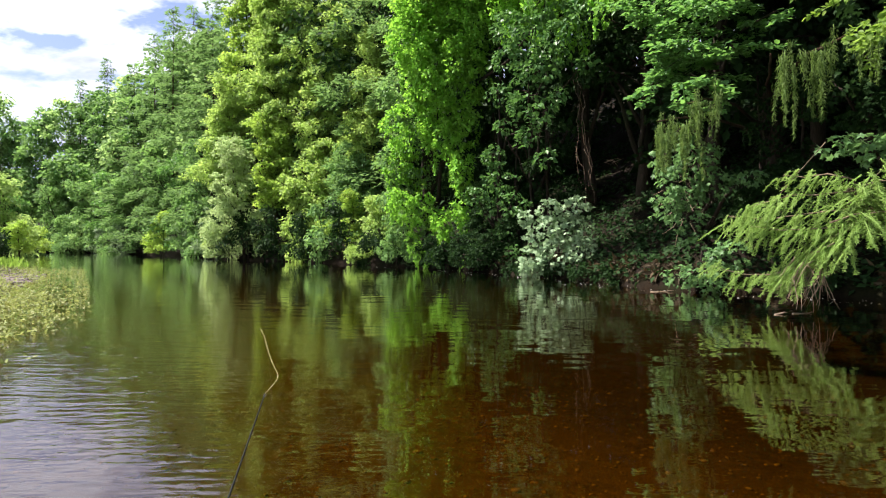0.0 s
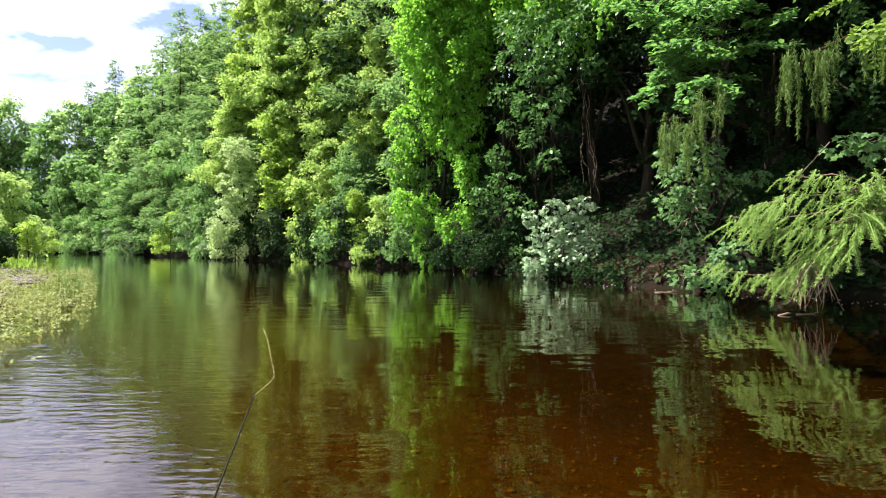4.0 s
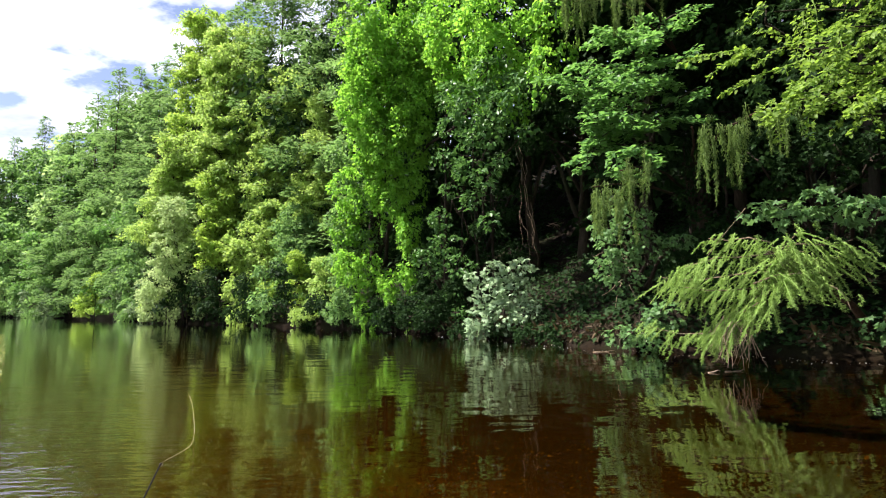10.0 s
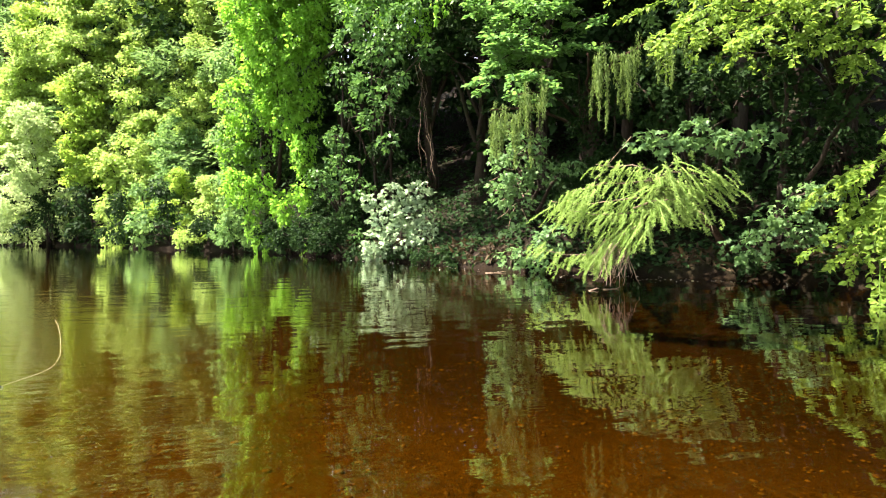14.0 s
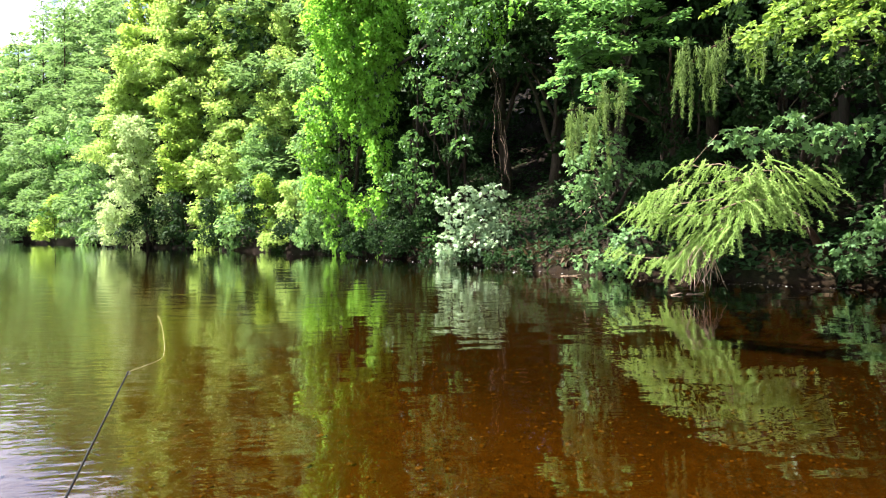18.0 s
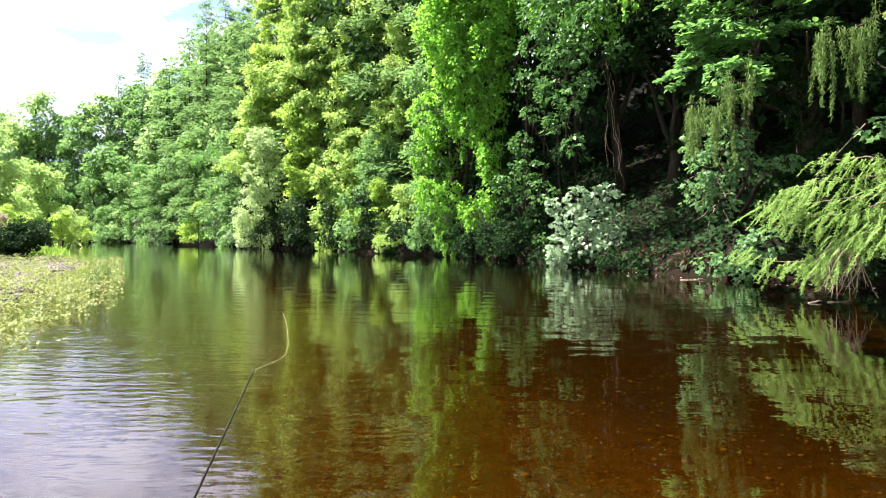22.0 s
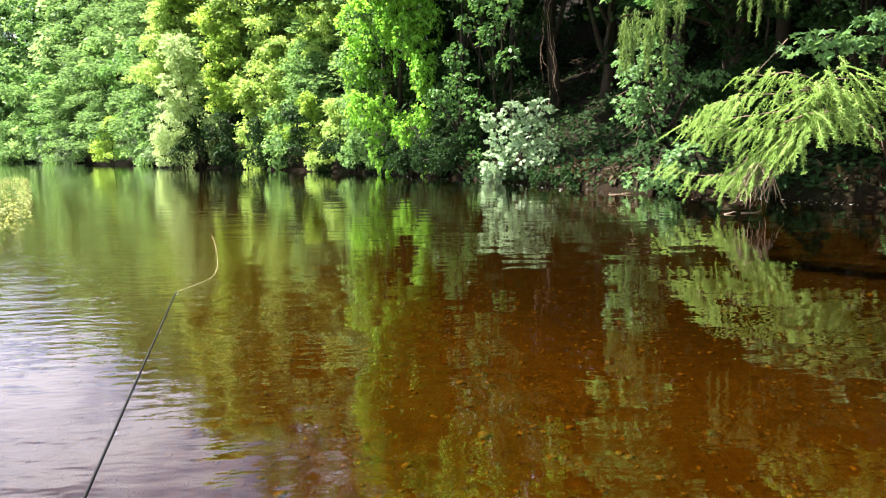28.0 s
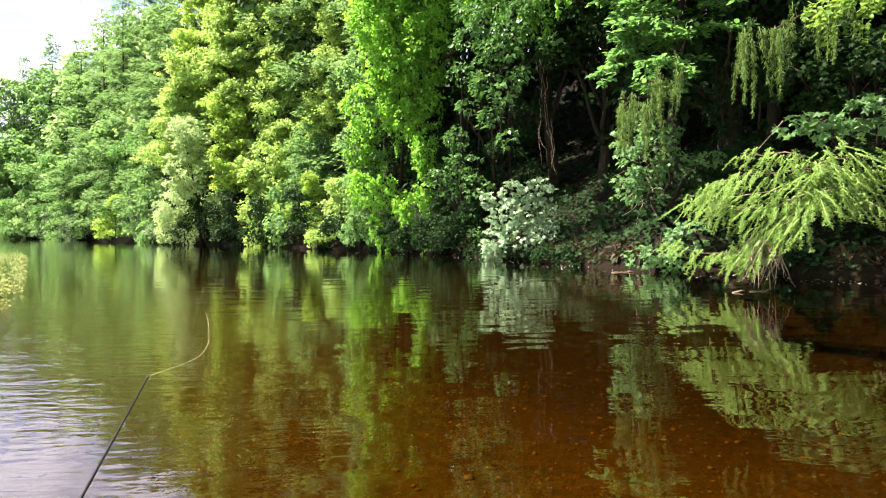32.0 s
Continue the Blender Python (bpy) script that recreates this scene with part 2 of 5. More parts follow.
def ground_z(x, y):
    x, y = np.asarray(x, float), np.asarray(y, float)
    r, q = beyond(SHORE_FAR, x, y), -beyond(SHORE_NEAR, x, y)
    wob = 0.25 * lumps(x, y, 1.1) + 0.12 * lumps(x, y, 3.1)
    r, q = r + wob, q + wob
    hill = 0.75 * step(r, -0.3, 0.9) + 0.62 * np.clip(r - 1.0, 0, 30) + 0.10 * np.clip(r - 31, 0, 200)
    hill *= 1 - 0.55 * step(-x, 35, 90)
    flat = 0.16 * step(q, 0, 3.0) + 0.55 * step(q, 6.5, 11) + 0.02 * np.clip(q - 12, 0, 200)
    bed = -np.minimum(0.10 + 0.062 * np.clip(-q, 0, 40), 1.15)
    bed = np.maximum(bed, -0.08 - 1.1 * np.clip(-r, 0, 5)) + 0.03 * lumps(x, y, 1.7)
    z = np.where(r > -0.3, np.maximum(hill, bed * (r < 0)), np.where(q > 0, flat, bed))
    return z + np.where((r > 0.5) | (q > 6), 0.10 * lumps(x, y, 0.8) + 0.04 * lumps(x, y, 2.9), 0)


def at_z(x, y):
    return float(ground_z(np.array([x]), np.array([y]))[0])


def spot(yaw, d):
    return np.array((-d * math.sin(radians(yaw)), d * math.cos(radians(yaw))))


def place(yaw, up, d):
    """A point by its bearing, its elevation seen from the eye and its distance over the ground."""
    x, y = spot(yaw, d)
    return np.array((x, y, EYE + d * math.tan(radians(up))))

# ---------------------------------------------------------------- mesh helpers


def mesh_from(name, verts, tris, mat=None, smooth=False):
    me = bpy.data.meshes.new(name)
    verts, tris = np.asarray(verts, np.float32), np.asarray(tris, np.int32)
    me.vertices.add(len(verts))
    me.vertices.foreach_set("co", verts.ravel())
    k = tris.shape[1]
    me.loops.add(tris.size)
    me.loops.foreach_set("vertex_index", tris.ravel())
    me.polygons.add(len(tris))
    me.polygons.foreach_set("loop_start", np.arange(len(tris), dtype=np.int32) * k)
    if smooth:
        me.polygons.foreach_set("use_smooth", np.ones(len(tris), bool))
    me.update(calc_edges=True)
    if mat is not None:
        me.materials.append(mat)
    return me


def thing(name, base, label, category, group="", kind=""):
    e = new(name)
    e.empty_display_size = 0.3
    e.location = base
    return tagged(e, label, category, group, kind)


def part(name, parent, verts, tris, mat, label="", smooth=False):
    """One mesh under its thing; the points are given in the world."""
    base = np.array(parent.location)
    if parent.parent:
        base = base + np.array(parent.parent.location)
    ob = new(name, mesh_from(name, np.asarray(verts) - base, tris, mat, smooth))
    ob.parent = parent
    return tagged(ob, label)


def unit(v):
    return v / np.maximum(np.linalg.norm(v, axis=-1, keepdims=True), 1e-9)


LEAVES = {
    "blade": (np.array([(0, 0, 0), (0.45, 0.30, 0.07), (1, 0, -0.10), (0.45, -0.30, 0.07)]), [(0, 1, 2), (0, 2, 3)]),
    "slim": (np.array([(0, 0, 0), (0.4, 0.15, 0.04), (1, 0, -0.14), (0.4, -0.15, 0.04)]), [(0, 1, 2), (0, 2, 3)]),
    "oval": (np.array([(0, 0, 0), (0.28, 0.29, 0.05), (0.68, 0.27, 0.03), (1, 0, -0.12), (0.68, -0.27, 0.03), (0.28, -0.29, 0.05)]),
             [(0, 1, 2), (0, 2, 3), (0, 3, 4), (0, 4, 5)]),
    "palm": (np.array([(0.12, 0, 0), (0.0, 0.34, -0.03), (0.32, 0.22, 0.04), (0.62, 0.50, -0.06), (0.66, 0.17, 0.03), (1.0, 0, -0.12),
                       (0.66, -0.17, 0.03), (0.62, -0.50, -0.06), (0.32, -0.22, 0.04), (0.0, -0.34, -0.03)]),
             [(0, 1, 2), (0, 2, 4), (2, 3, 4), (0, 4, 5), (0, 5, 6), (0, 6, 8), (6, 7, 8), (0, 8, 9)]),
    "needles": (np.array([(0, 0.02, 0), (0.3, 0.10, 0), (1, 0, -0.03), (0.3, -0.10, 0), (0.25, 0, 0.10), (0.25, 0, -0.10)]),
                [(0, 1, 2), (0, 2, 3), (0, 4, 2), (0, 2, 5)]),
    "frond": (np.array([(0, 0, 0), (0.22, 0.30, -0.05), (0.30, 0.06, 0.02), (0.52, 0.30, -0.08), (0.56, 0.06, 0.01), (0.82, 0.20, -0.12),
                        (1, 0, -0.10), (0.82, -0.20, -0.12), (0.56, -0.06, 0.01), (0.52, -0.30, -0.08), (0.30, -0.06, 0.02), (0.22, -0.30, -0.05)]),
              [(0, 1, 2), (2, 3, 4), (4, 5, 6), (0, 2, 10), (2, 4, 8), (2, 8, 10), (4, 6, 8), (6, 7, 8), (8, 9, 10), (10, 11, 0)]),
}


def leaf_cloud(P, N, T, S, kind):
    """Verts and triangles of one leaf at every point: N its face, T its tip, S its length."""
    tv, tf = LEAVES[kind]
    T = unit(T - N * (T * N).sum(1, keepdims=True))
    B = np.cross(N, T)
    V = (P[:, None, :] + S[:, None, None] * (tv[None, :, 0, None] * T[:, None, :] + tv[None, :, 1, None] * B[:, None, :]
                                             + tv[None, :, 2, None] * N[:, None, :]))
    F = (np.arange(len(P))[:, None, None] * len(tv) + np.array(tf)[None]).reshape(-1, 3)
    return V.reshape(-1, 3), F


def join(parts_list):
    vs, fs, k = [], [], 0
    for v, f in parts_list:
        vs.append(np.asarray(v, float))
        fs.append(np.asarray(f) + k)
        k += len(v)
    return np.concatenate(vs), np.concatenate(fs)


RIVERWARD = np.array((-0.70, -0.71, 0.15))


def clumps(rng, blobs, leaf, kind="blade", cover=1.0, clump=0.9, flat=0.5, hang=0.35, shell=(0.55, 1.02), back=0.3, up=0.65, toward=RIVERWARD):
    """Leaves in tufts over the outside of a crown that is the sum of rounded masses (x, y, z, rx, ry, rz)."""
    PS, NS, TS = [], [], []
    tv = LEAVES[kind][0]
    area1 = 0.55 * leaf * leaf * (tv[:, 1].max() - tv[:, 1].min())
    toward = unit(np.array(toward, float)[None])[0]
    for bx, by, bz, rx, ry, rz in blobs:
        rm = (rx * ry * rz) ** (1 / 3)
        rc = clump * min(1.0, 0.55 * rm + 0.15)
        nc = max(4, int(4 * math.pi * ((rx * ry) ** 1.6 / 3 + (rx * rz) ** 1.6 / 3 + (ry * rz) ** 1.6 / 3) ** (1 / 1.6) / (math.pi * rc * rc) * 1.15))
        d = unit(rng.normal(size=(nc, 3)))
        keep = (d @ toward > -0.25) | (rng.random(nc) < back)
        d = d[keep]
        nc = len(d)
        rad = rng.uniform(shell[0], shell[1], (nc, 1)) ** 0.7
        C = np.array((bx, by, bz)) + d * rad * np.array((rx, ry, rz))
        rcs = rc * rng.uniform(0.55, 1.35, nc)
        nl = np.maximum(3, (cover * 1.5 * math.pi * rcs * rcs / area1 * 0.62)).astype(int)
        idx = np.repeat(np.arange(nc), nl)
        o = unit(rng.normal(size=(len(idx), 3))) * rng.random((len(idx), 1)) ** 0.45
        o[:, 2] *= flat
        sag = hang * (o[:, 0] ** 2 + o[:, 1] ** 2) * rcs[idx]
        p = C[idx] + o * rcs[idx][:, None]
        p[:, 2] -= sag
        out = unit(d[idx] * 0.7 + o * 0.5)
        PS.append(p)
        NS.append(unit(out * 0.4 + np.array((0, 0, up * 0.8)) + rng.normal(size=o.shape) * 0.55))
        TS.append(unit(out * np.array((1, 1, 0.3)) + np.array((0, 0, -hang)) + rng.normal(size=o.shape) * 0.45))
    P, N, T = np.concatenate(PS), np.concatenate(NS), np.concatenate(TS)
    S = leaf * rng.uniform(0.65, 1.3, len(P))
    keep = P[:, 2] > 0.04
    return leaf_cloud(P[keep], N[keep], T[keep], S[keep], kind)


def tube(pts, radii, sides=7):
    pts = np.asarray(pts, float)
    n = len(pts)
    radii = np.broadcast_to(np.asarray(radii, float), (n,))
    t = unit(np.gradient(pts, axis=0))
    ref = np.where(np.abs(t[:, 2:3]) > 0.9, np.array([[1.0, 0, 0]]), np.array([[0, 0, 1.0]]))
    a = unit(np.cross(t, ref))
    b = np.cross(t, a)
    ang = np.arange(sides) * 2 * math.pi / sides
    ring = a[:, None] * np.cos(ang)[None, :, None] + b[:, None] * np.sin(ang)[None, :, None]
    V = (pts[:, None] + ring * radii[:, None, None]).reshape(-1, 3)
    F = []
    for i in range(n - 1):
        for j in range(sides):
            k = (j + 1) % sides
            p0, p1, p2, p3 = i * sides + j, i * sides + k, (i + 1) * sides + k, (i + 1) * sides + j
            F += [(p0, p1, p2), (p0, p2, p3)]
    for j in range(1, sides - 1):
        F.append((0, j + 1, j))
        F.append(((n - 1) * sides, (n - 1) * sides + j, (n - 1) * sides + j + 1))
    return V, np.array(F)


def bent(rng, a, b, n=7, sway=0.08, sag=0.0):
    a, b = np.asarray(a, float), np.asarray(b, float)
    u = np.linspace(0, 1, n)[:, None]
    p = a + (b - a) * u
    ln = np.linalg.norm(b - a)
    w = np.cumsum(rng.normal(size=(n, 3)), axis=0) * sway * ln / n
    w -= w[:1] + (w[-1:] - w[:1]) * u
    p += w
    p[:, 2] += sag * ln * 4 * (u * (1 - u))[:, 0]
    return p


def taper(r0, r1, n):
    return np.linspace(r0, r1, n) ** 1.0


def woody(rng, tree, base, top, r0, blobs, mat, limbs=8, flare=1.6, side=8):
    """Trunk and limbs of a tree: limbs rise from the trunk into the masses of the crown."""
    pts = bent(rng, (base[0], base[1], base[2] - 0.4), top, 11, 0.10)
    rad = taper(r0, r0 * 0.22, 11)
    rad[0] *= flare
    rad[1] *= 1.15
    part("trunk", tree, *tube(pts, rad, side), mat, smooth=True)
    order = rng.permutation(len(blobs))[:limbs]
    for i in order:
        bx, by, bz, rx, ry, rz = blobs[i]
        h = (bz - base[2]) / max(top[2] - base[2], 0.1)
        j = int(np.clip((h - 0.22) * 10, 1, 9))
        tip = np.array((bx, by, bz)) + RIVERWARD * 0.45 * min(rx, ry)
        p = bent(rng, pts[j], tip, 7, 0.16, 0.06)
        pieces = [tube(p, taper(rad[j] * 0.55, 0.025, 7), 6)]
        for k in range(5):
            s = p[rng.integers(3, 7)]
            e = s + unit(rng.normal(size=3)[None])[0] * np.array((rx, ry, rz)) * 0.8
            pieces.append(tube(bent(rng, s, e, 5, 0.2, 0.03), taper(0.035, 0.008, 5), 4))
        part("limb", tree, *join(pieces), mat, smooth=True)


def crown_masses(rng, x, y, z0, z1, r, n, lean=(0, 0), top=0.35, mass=1.0):
    """Rounded masses that fill a crown from z0 to z1, widest low down and narrowed to the top."""
    out = []
    for i in range(n):
        u = (i + rng.random()) / n
        rr = r * (1 - (1 - top) * u ** 1.6) * (0.75 + 0.25 * math.sin(math.pi * min(u * 1.8 + 0.15, 1)))
        a = rng.uniform(0, 2 * math.pi)
        o = rr * rng.uniform(0.2, 0.85)
        s = rr * rng.uniform(0.36, 0.58) * mass
        out.append((x + math.cos(a) * o + lean[0] * u, y + math.sin(a) * o + lean[1] * u, z0 + (z1 - z0) * u, s, s, s * rng.uniform(0.7, 1.0)))
    out.append((x + lean[0], y + lean[1], z1 - r * top * 0.6, r * top * 0.7, r * top * 0.7, r * top * 0.75))
    return out


def broad_tree(seed, name, yaw, d, height, r, low, leaf, mat, label, kind="blade", n=12, cover=1.0, clump=1.0, bark=None, lean=0.0,
               category="tree", trunk=0.22, limbs=8, top=0.35, flat=0.5, hang=0.35, group="", back=0.25, shell=(0.55, 1.02), up=0.6, mass=1.0):
    rng = np.random.default_rng(seed)
    x, y = spot(yaw, d)
    z = at_z(x, y)
    ob = thing(name, (x, y, z), label, category, group)
    lx, ly = RIVERWARD[0] * lean, RIVERWARD[1] * lean
    masses = crown_masses(rng, x + lx * 0.4, y + ly * 0.4, low + 0.6, height - 0.3, r, n, (lx * 0.6, ly * 0.6), top, mass)
    woody(rng, ob, (x, y, z), (x + lx, y + ly, z + (height - z) * 0.9), trunk, masses, bark or M_BARK, limbs)
    part("crown", ob, *clumps(rng, masses, leaf, kind, cover, clump, flat, hang, shell, back, up), mat)
    return ob


def conifer(seed, name, yaw, d, height, r, leaf, mat, label, category="conifer", droop=0.25, step_m=0.55, bark=None, low=1.5, density=1.0):
    """A larch or spruce: whorls of boughs that grow shorter to the top, hung with needle sprays."""
    rng = np.random.default_rng(seed)
    x, y = spot(yaw, d)
    z = at_z(x, y)
    ob = thing(name, (x, y, z), label, category)
    pts = bent(rng, (x, y, z - 0.4), (x, y, height - 0.5), 9, 0.02)
    part("trunk", ob, *tube(pts, taper(0.24, 0.008, 9), 8), bark or M_BARK_RED, smooth=True)
    P, N, T, wood = [], [], [], []
    zz = z + low
    while zz < height:
        u = (zz - z) / (height - z)
        ln = r * (1 - u) ** 0.75 + 0.55
        for k in range(rng.integers(4, 7)):
            a = rng.uniform(0, 2 * math.pi)
            l1 = ln * rng.uniform(0.6, 1.15)
            end = np.array((x + math.cos(a) * l1, y + math.sin(a) * l1, zz - droop * l1 * rng.uniform(0.4, 1.4) + 0.1 * l1))
            axis = bent(rng, (x, y, zz), end, 6, 0.06, 0.05)
            if l1 > 0.7 and rng.random() < 0.6:
                wood.append(tube(axis, taper(0.035, 0.006, 6), 4))
            m = int(density * l1 * l1 * 1.1 / leaf / leaf + 6)
            t = rng.random(m) ** 0.7
            f = t * 4.999
            i = f.astype(int)
            c = axis[i] + (axis[i + 1] - axis[i]) * (f - i)[:, None]
            perp = np.array((-math.sin(a), math.cos(a), 0))
            sd = rng.normal(size=m) * 0.22 * l1 * (1.1 - t)
            c = c + perp * sd[:, None]
            c[:, 2] += -np.abs(sd) * 0.35 - rng.random(m) * 0.25 * l1 * 0.5 + rng.normal(size=m) * 0.05
            P.append(c)
            N.append(unit(np.array((0, 0, 1.0)) + rng.normal(size=(m, 3)) * 0.4))
            T.append(unit(np.array((math.cos(a), math.sin(a), -0.35)) + perp * np.sign(sd)[:, None] * 0.6 + rng.normal(size=(m, 3)) * 0.25))
        zz += step_m * rng.uniform(0.7, 1.2) * (1.2 - 0.85 * u)
    P, N, T = np.concatenate(P), np.concatenate(N), np.concatenate(T)
    if wood:
        tagged(part("bough", ob, *join(wood), bark or M_BARK_RED), kind="stuff")
    part("crown", ob, *leaf_cloud(P, N, T, leaf * rng.uniform(0.7, 1.4, len(P)), "slim"), mat)
    return ob


def sprays(rng, starts, ends, leaf, kind, per_m, width, sag=0.05, level=0.75, hang=0.2):
    """Layered leafy sprays along given twigs: leaves lie flat on both sides of each twig."""
    out, wood = [], []
    for a, b in zip(starts, ends):
        ax = bent(rng, a, b, 7, 0.10, sag)
        ln = np.linalg.norm(np.asarray(b) - np.asarray(a))
        wood.append(tube(ax, taper(0.014 + 0.004 * ln, 0.003, 7), 4))
        m = max(6, int(ln * per_m))
        f = rng.random(m) ** 0.8 * 5.999
        i = f.astype(int)
        c = ax[i] + (ax[i + 1] - ax[i]) * (f - i)[:, None]
        t = unit(ax[i + 1] - ax[i])
        side = unit(np.cross(t, np.array((0, 0, 1.0))) + 1e-6)
        w = np.clip(rng.normal(size=m), -1.15, 1.15) * width * (1.15 - f / 6)
        c = c + side * w[:, None]
        c[:, 2] += -np.abs(w) * hang + rng.normal(size=m) * width * 0.16
        nn = unit(np.array((0, 0, level)) + rng.normal(size=(m, 3)) * 0.4 + np.array((-0.25, -0.3, 0.1)))
        tt = unit(t * 0.6 + side * np.sign(w)[:, None] * 0.7 + np.array((0, 0, -0.35)) + rng.normal(size=(m, 3)) * 0.35)
        c[:, 2] = np.maximum(c[:, 2], 0.03)
        out.append(join([leaf_cloud(c, nn, tt, leaf * rng.uniform(0.6, 1.3, m), kind), wood[-1]]))
    return out


def strands(rng, tops, lengths, leaf, kind, per_m, width, sway=0.05):
    """Hanging strands: leaves or needles down a thin hanging twig."""
    out, wood = [], []
    for a, ln in zip(tops, lengths):
        b = np.asarray(a) + np.array((rng.normal() * sway * ln, rng.normal() * sway * ln, -ln))
        ax = bent(rng, a, b, 6, 0.06)
        wood.append(tube(ax, taper(0.010, 0.003, 6), 4))
        m = max(5, int(ln * per_m))
        f = rng.random(m) * 4.999
        i = f.astype(int)
        c = ax[i] + (ax[i + 1] - ax[i]) * (f - i)[:, None]
        w = rng.normal(size=(m, 3)) * width * np.array((1, 1, 0.4)) * (1.15 - f / 5)[:, None]
        nn = unit(w * np.array((1, 1, 0)) * 1.2 / width + np.array((-0.3, -0.35, 0.45)) + rng.normal(size=(m, 3)) * 0.5)
        tt = unit(np.array((0, 0, -1.0)) + w / width * 0.3 + rng.normal(size=(m, 3)) * 0.3)
        c = c + w
        c[:, 2] = np.maximum(c[:, 2], 0.03)
        out.append(join([leaf_cloud(c, nn, tt, leaf * rng.uniform(0.6, 1.3, m), kind), wood[-1]]))
    return out

# ---------------------------------------------------------------- ground and water


def ground_material():
    m, n, l, p, out = material("riverside_ground")
    co = n.new("ShaderNodeTexCoord")
    at = {}
    for k in ("gravel", "grass", "litter", "deep"):
        a = n.new("ShaderNodeAttribute")
        a.attribute_name = k
        at[k] = a.outputs["Fac"]
    big = noise_node(n, l, 0.9, 5.0, 0.6, co.outputs["Object"])
    peb = n.new("ShaderNodeTexVoronoi")
    peb.inputs["Scale"].default_value = 19.0
    l.new(co.outputs["Object"], peb.inputs["Vector"])
    fine = noise_node(n, l, 16.0, 6.0, 0.7, co.outputs["Object"])
    mid = noise_node(n, l, 7.5, 6.0, 0.68, co.outputs["Object"])
    bed = mix_rgb(n, l, 0.5, ramp(n, l, peb.outputs["Color"], [(0.2, (0.012, 0.0080, 0.0020)), (0.8, (0.033, 0.0220, 0.0054))]).outputs[0],
                  ramp(n, l, mid.outputs["Fac"], [(0.36, (0.007, 0.0048, 0.0012)), (0.64, (0.048, 0.031, 0.0075))]).outputs[0])
    bed = mix_rgb(n, l, ramp(n, l, big.outputs["Fac"], [(0.42, (0, 0, 0)), (0.62, (1, 1, 1))]).outputs[0], bed, (0.024, 0.0155, 0.0037), "MIX")
    gravel = mix_rgb(n, l, 0.6, ramp(n, l, peb.outputs["Color"], [(0.2, (0.07, 0.055, 0.052)), (0.8, (0.20, 0.17, 0.165))]).outputs[0],
                     ramp(n, l, fine.outputs["Fac"], [(0.3, (0.055, 0.045, 0.035)), (0.7, (0.18, 0.155, 0.14))]).outputs[0])
    grass = ramp(n, l, fine.outputs["Fac"], [(0.3, (0.05, 0.09, 0.02)), (0.7, (0.16, 0.25, 0.04))]).outputs[0]
    # litter made near black: the bank's shade is put into its colour
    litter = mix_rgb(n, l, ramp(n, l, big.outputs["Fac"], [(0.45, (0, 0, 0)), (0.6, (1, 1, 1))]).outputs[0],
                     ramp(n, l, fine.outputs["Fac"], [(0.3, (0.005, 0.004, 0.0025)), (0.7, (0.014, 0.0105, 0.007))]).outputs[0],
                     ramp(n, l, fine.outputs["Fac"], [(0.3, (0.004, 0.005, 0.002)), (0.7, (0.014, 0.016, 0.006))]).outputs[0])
    # light lost in deeper water is painted as a darker bed
    bed = mix_rgb(n, l, at["deep"], bed, ramp(n, l, mid.outputs["Fac"], [(0.3, (0.004, 0.003, 0.0015)), (0.7, (0.013, 0.0085, 0.004))]).outputs[0])
    c = mix_rgb(n, l, at["gravel"], bed, gravel)
    c = mix_rgb(n, l, at["grass"], c, grass)
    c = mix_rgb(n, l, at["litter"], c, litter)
    l.new(c, p.inputs["Base Color"])
    p.inputs["Roughness"].default_value = 0.95
    p.inputs["Specular IOR Level"].default_value = 0.05
    bp = n.new("ShaderNodeBump")
    bp.inputs["Strength"].default_value, bp.inputs["Distance"].default_value = 0.8, 0.05
    l.new(fine.outputs["Fac"], bp.inputs["Height"])
    l.new(bp.outputs[0], p.inputs["Normal"])
    return m


def build_ground():
    na = 300
    rad = [0.5]
    while rad[-1] < 3000:
        rad.append(rad[-1] * 1.045 + 0.15)
    rad = np.array(rad)
    ang = np.arange(na) * 2 * math.pi / na
    X = (rad[:, None] * np.cos(ang)[None]).ravel()
    Y = (rad[:, None] * np.sin(ang)[None]).ravel()
    X, Y = np.append(X, 0.0), np.append(Y, 0.0)
    Z = ground_z(X, Y)
    nr = len(rad)
    i, j = np.meshgrid(np.arange(nr - 1), np.arange(na), indexing="ij")
    k = (j + 1) % na
    a, b, c, d = i * na + j, (i + 1) * na + j, (i + 1) * na + k, i * na + k
    F = np.concatenate([np.stack([a, b, c], -1).reshape(-1, 3), np.stack([a, c, d], -1).reshape(-1, 3),
                        np.stack([np.full(na, nr * na), np.arange(na), (np.arange(na) + 1) % na], -1)])
    me = mesh_from("ground", np.stack([X, Y, Z], -1), F, ground_material(), smooth=True)
    r, q = beyond(SHORE_FAR, X, Y), -beyond(SHORE_NEAR, X, Y)
    w = 0.8 * lumps(X, Y, 0.9) + 0.5 * lumps(X, Y, 2.3)
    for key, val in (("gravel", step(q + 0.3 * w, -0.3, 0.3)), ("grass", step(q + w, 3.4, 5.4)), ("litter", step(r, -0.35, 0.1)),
                     # darkens the bed away from the standing place, for light the water takes
                     ("deep", step(-q + 0.4 * w, 5.0, 9.6) * step(np.hypot(X - 0.5, Y - 0.5) + 0.4 * w, 3.2, 7.6))):
        at = me.attributes.new(key, "FLOAT", "POINT")
        at.data.foreach_set("value", val.astype(np.float32))
    tagged(new("ground", me), "brown leaf-littered wooded slope, stony river bed and pale gravel bar", "ground", kind="structure")


build_ground()


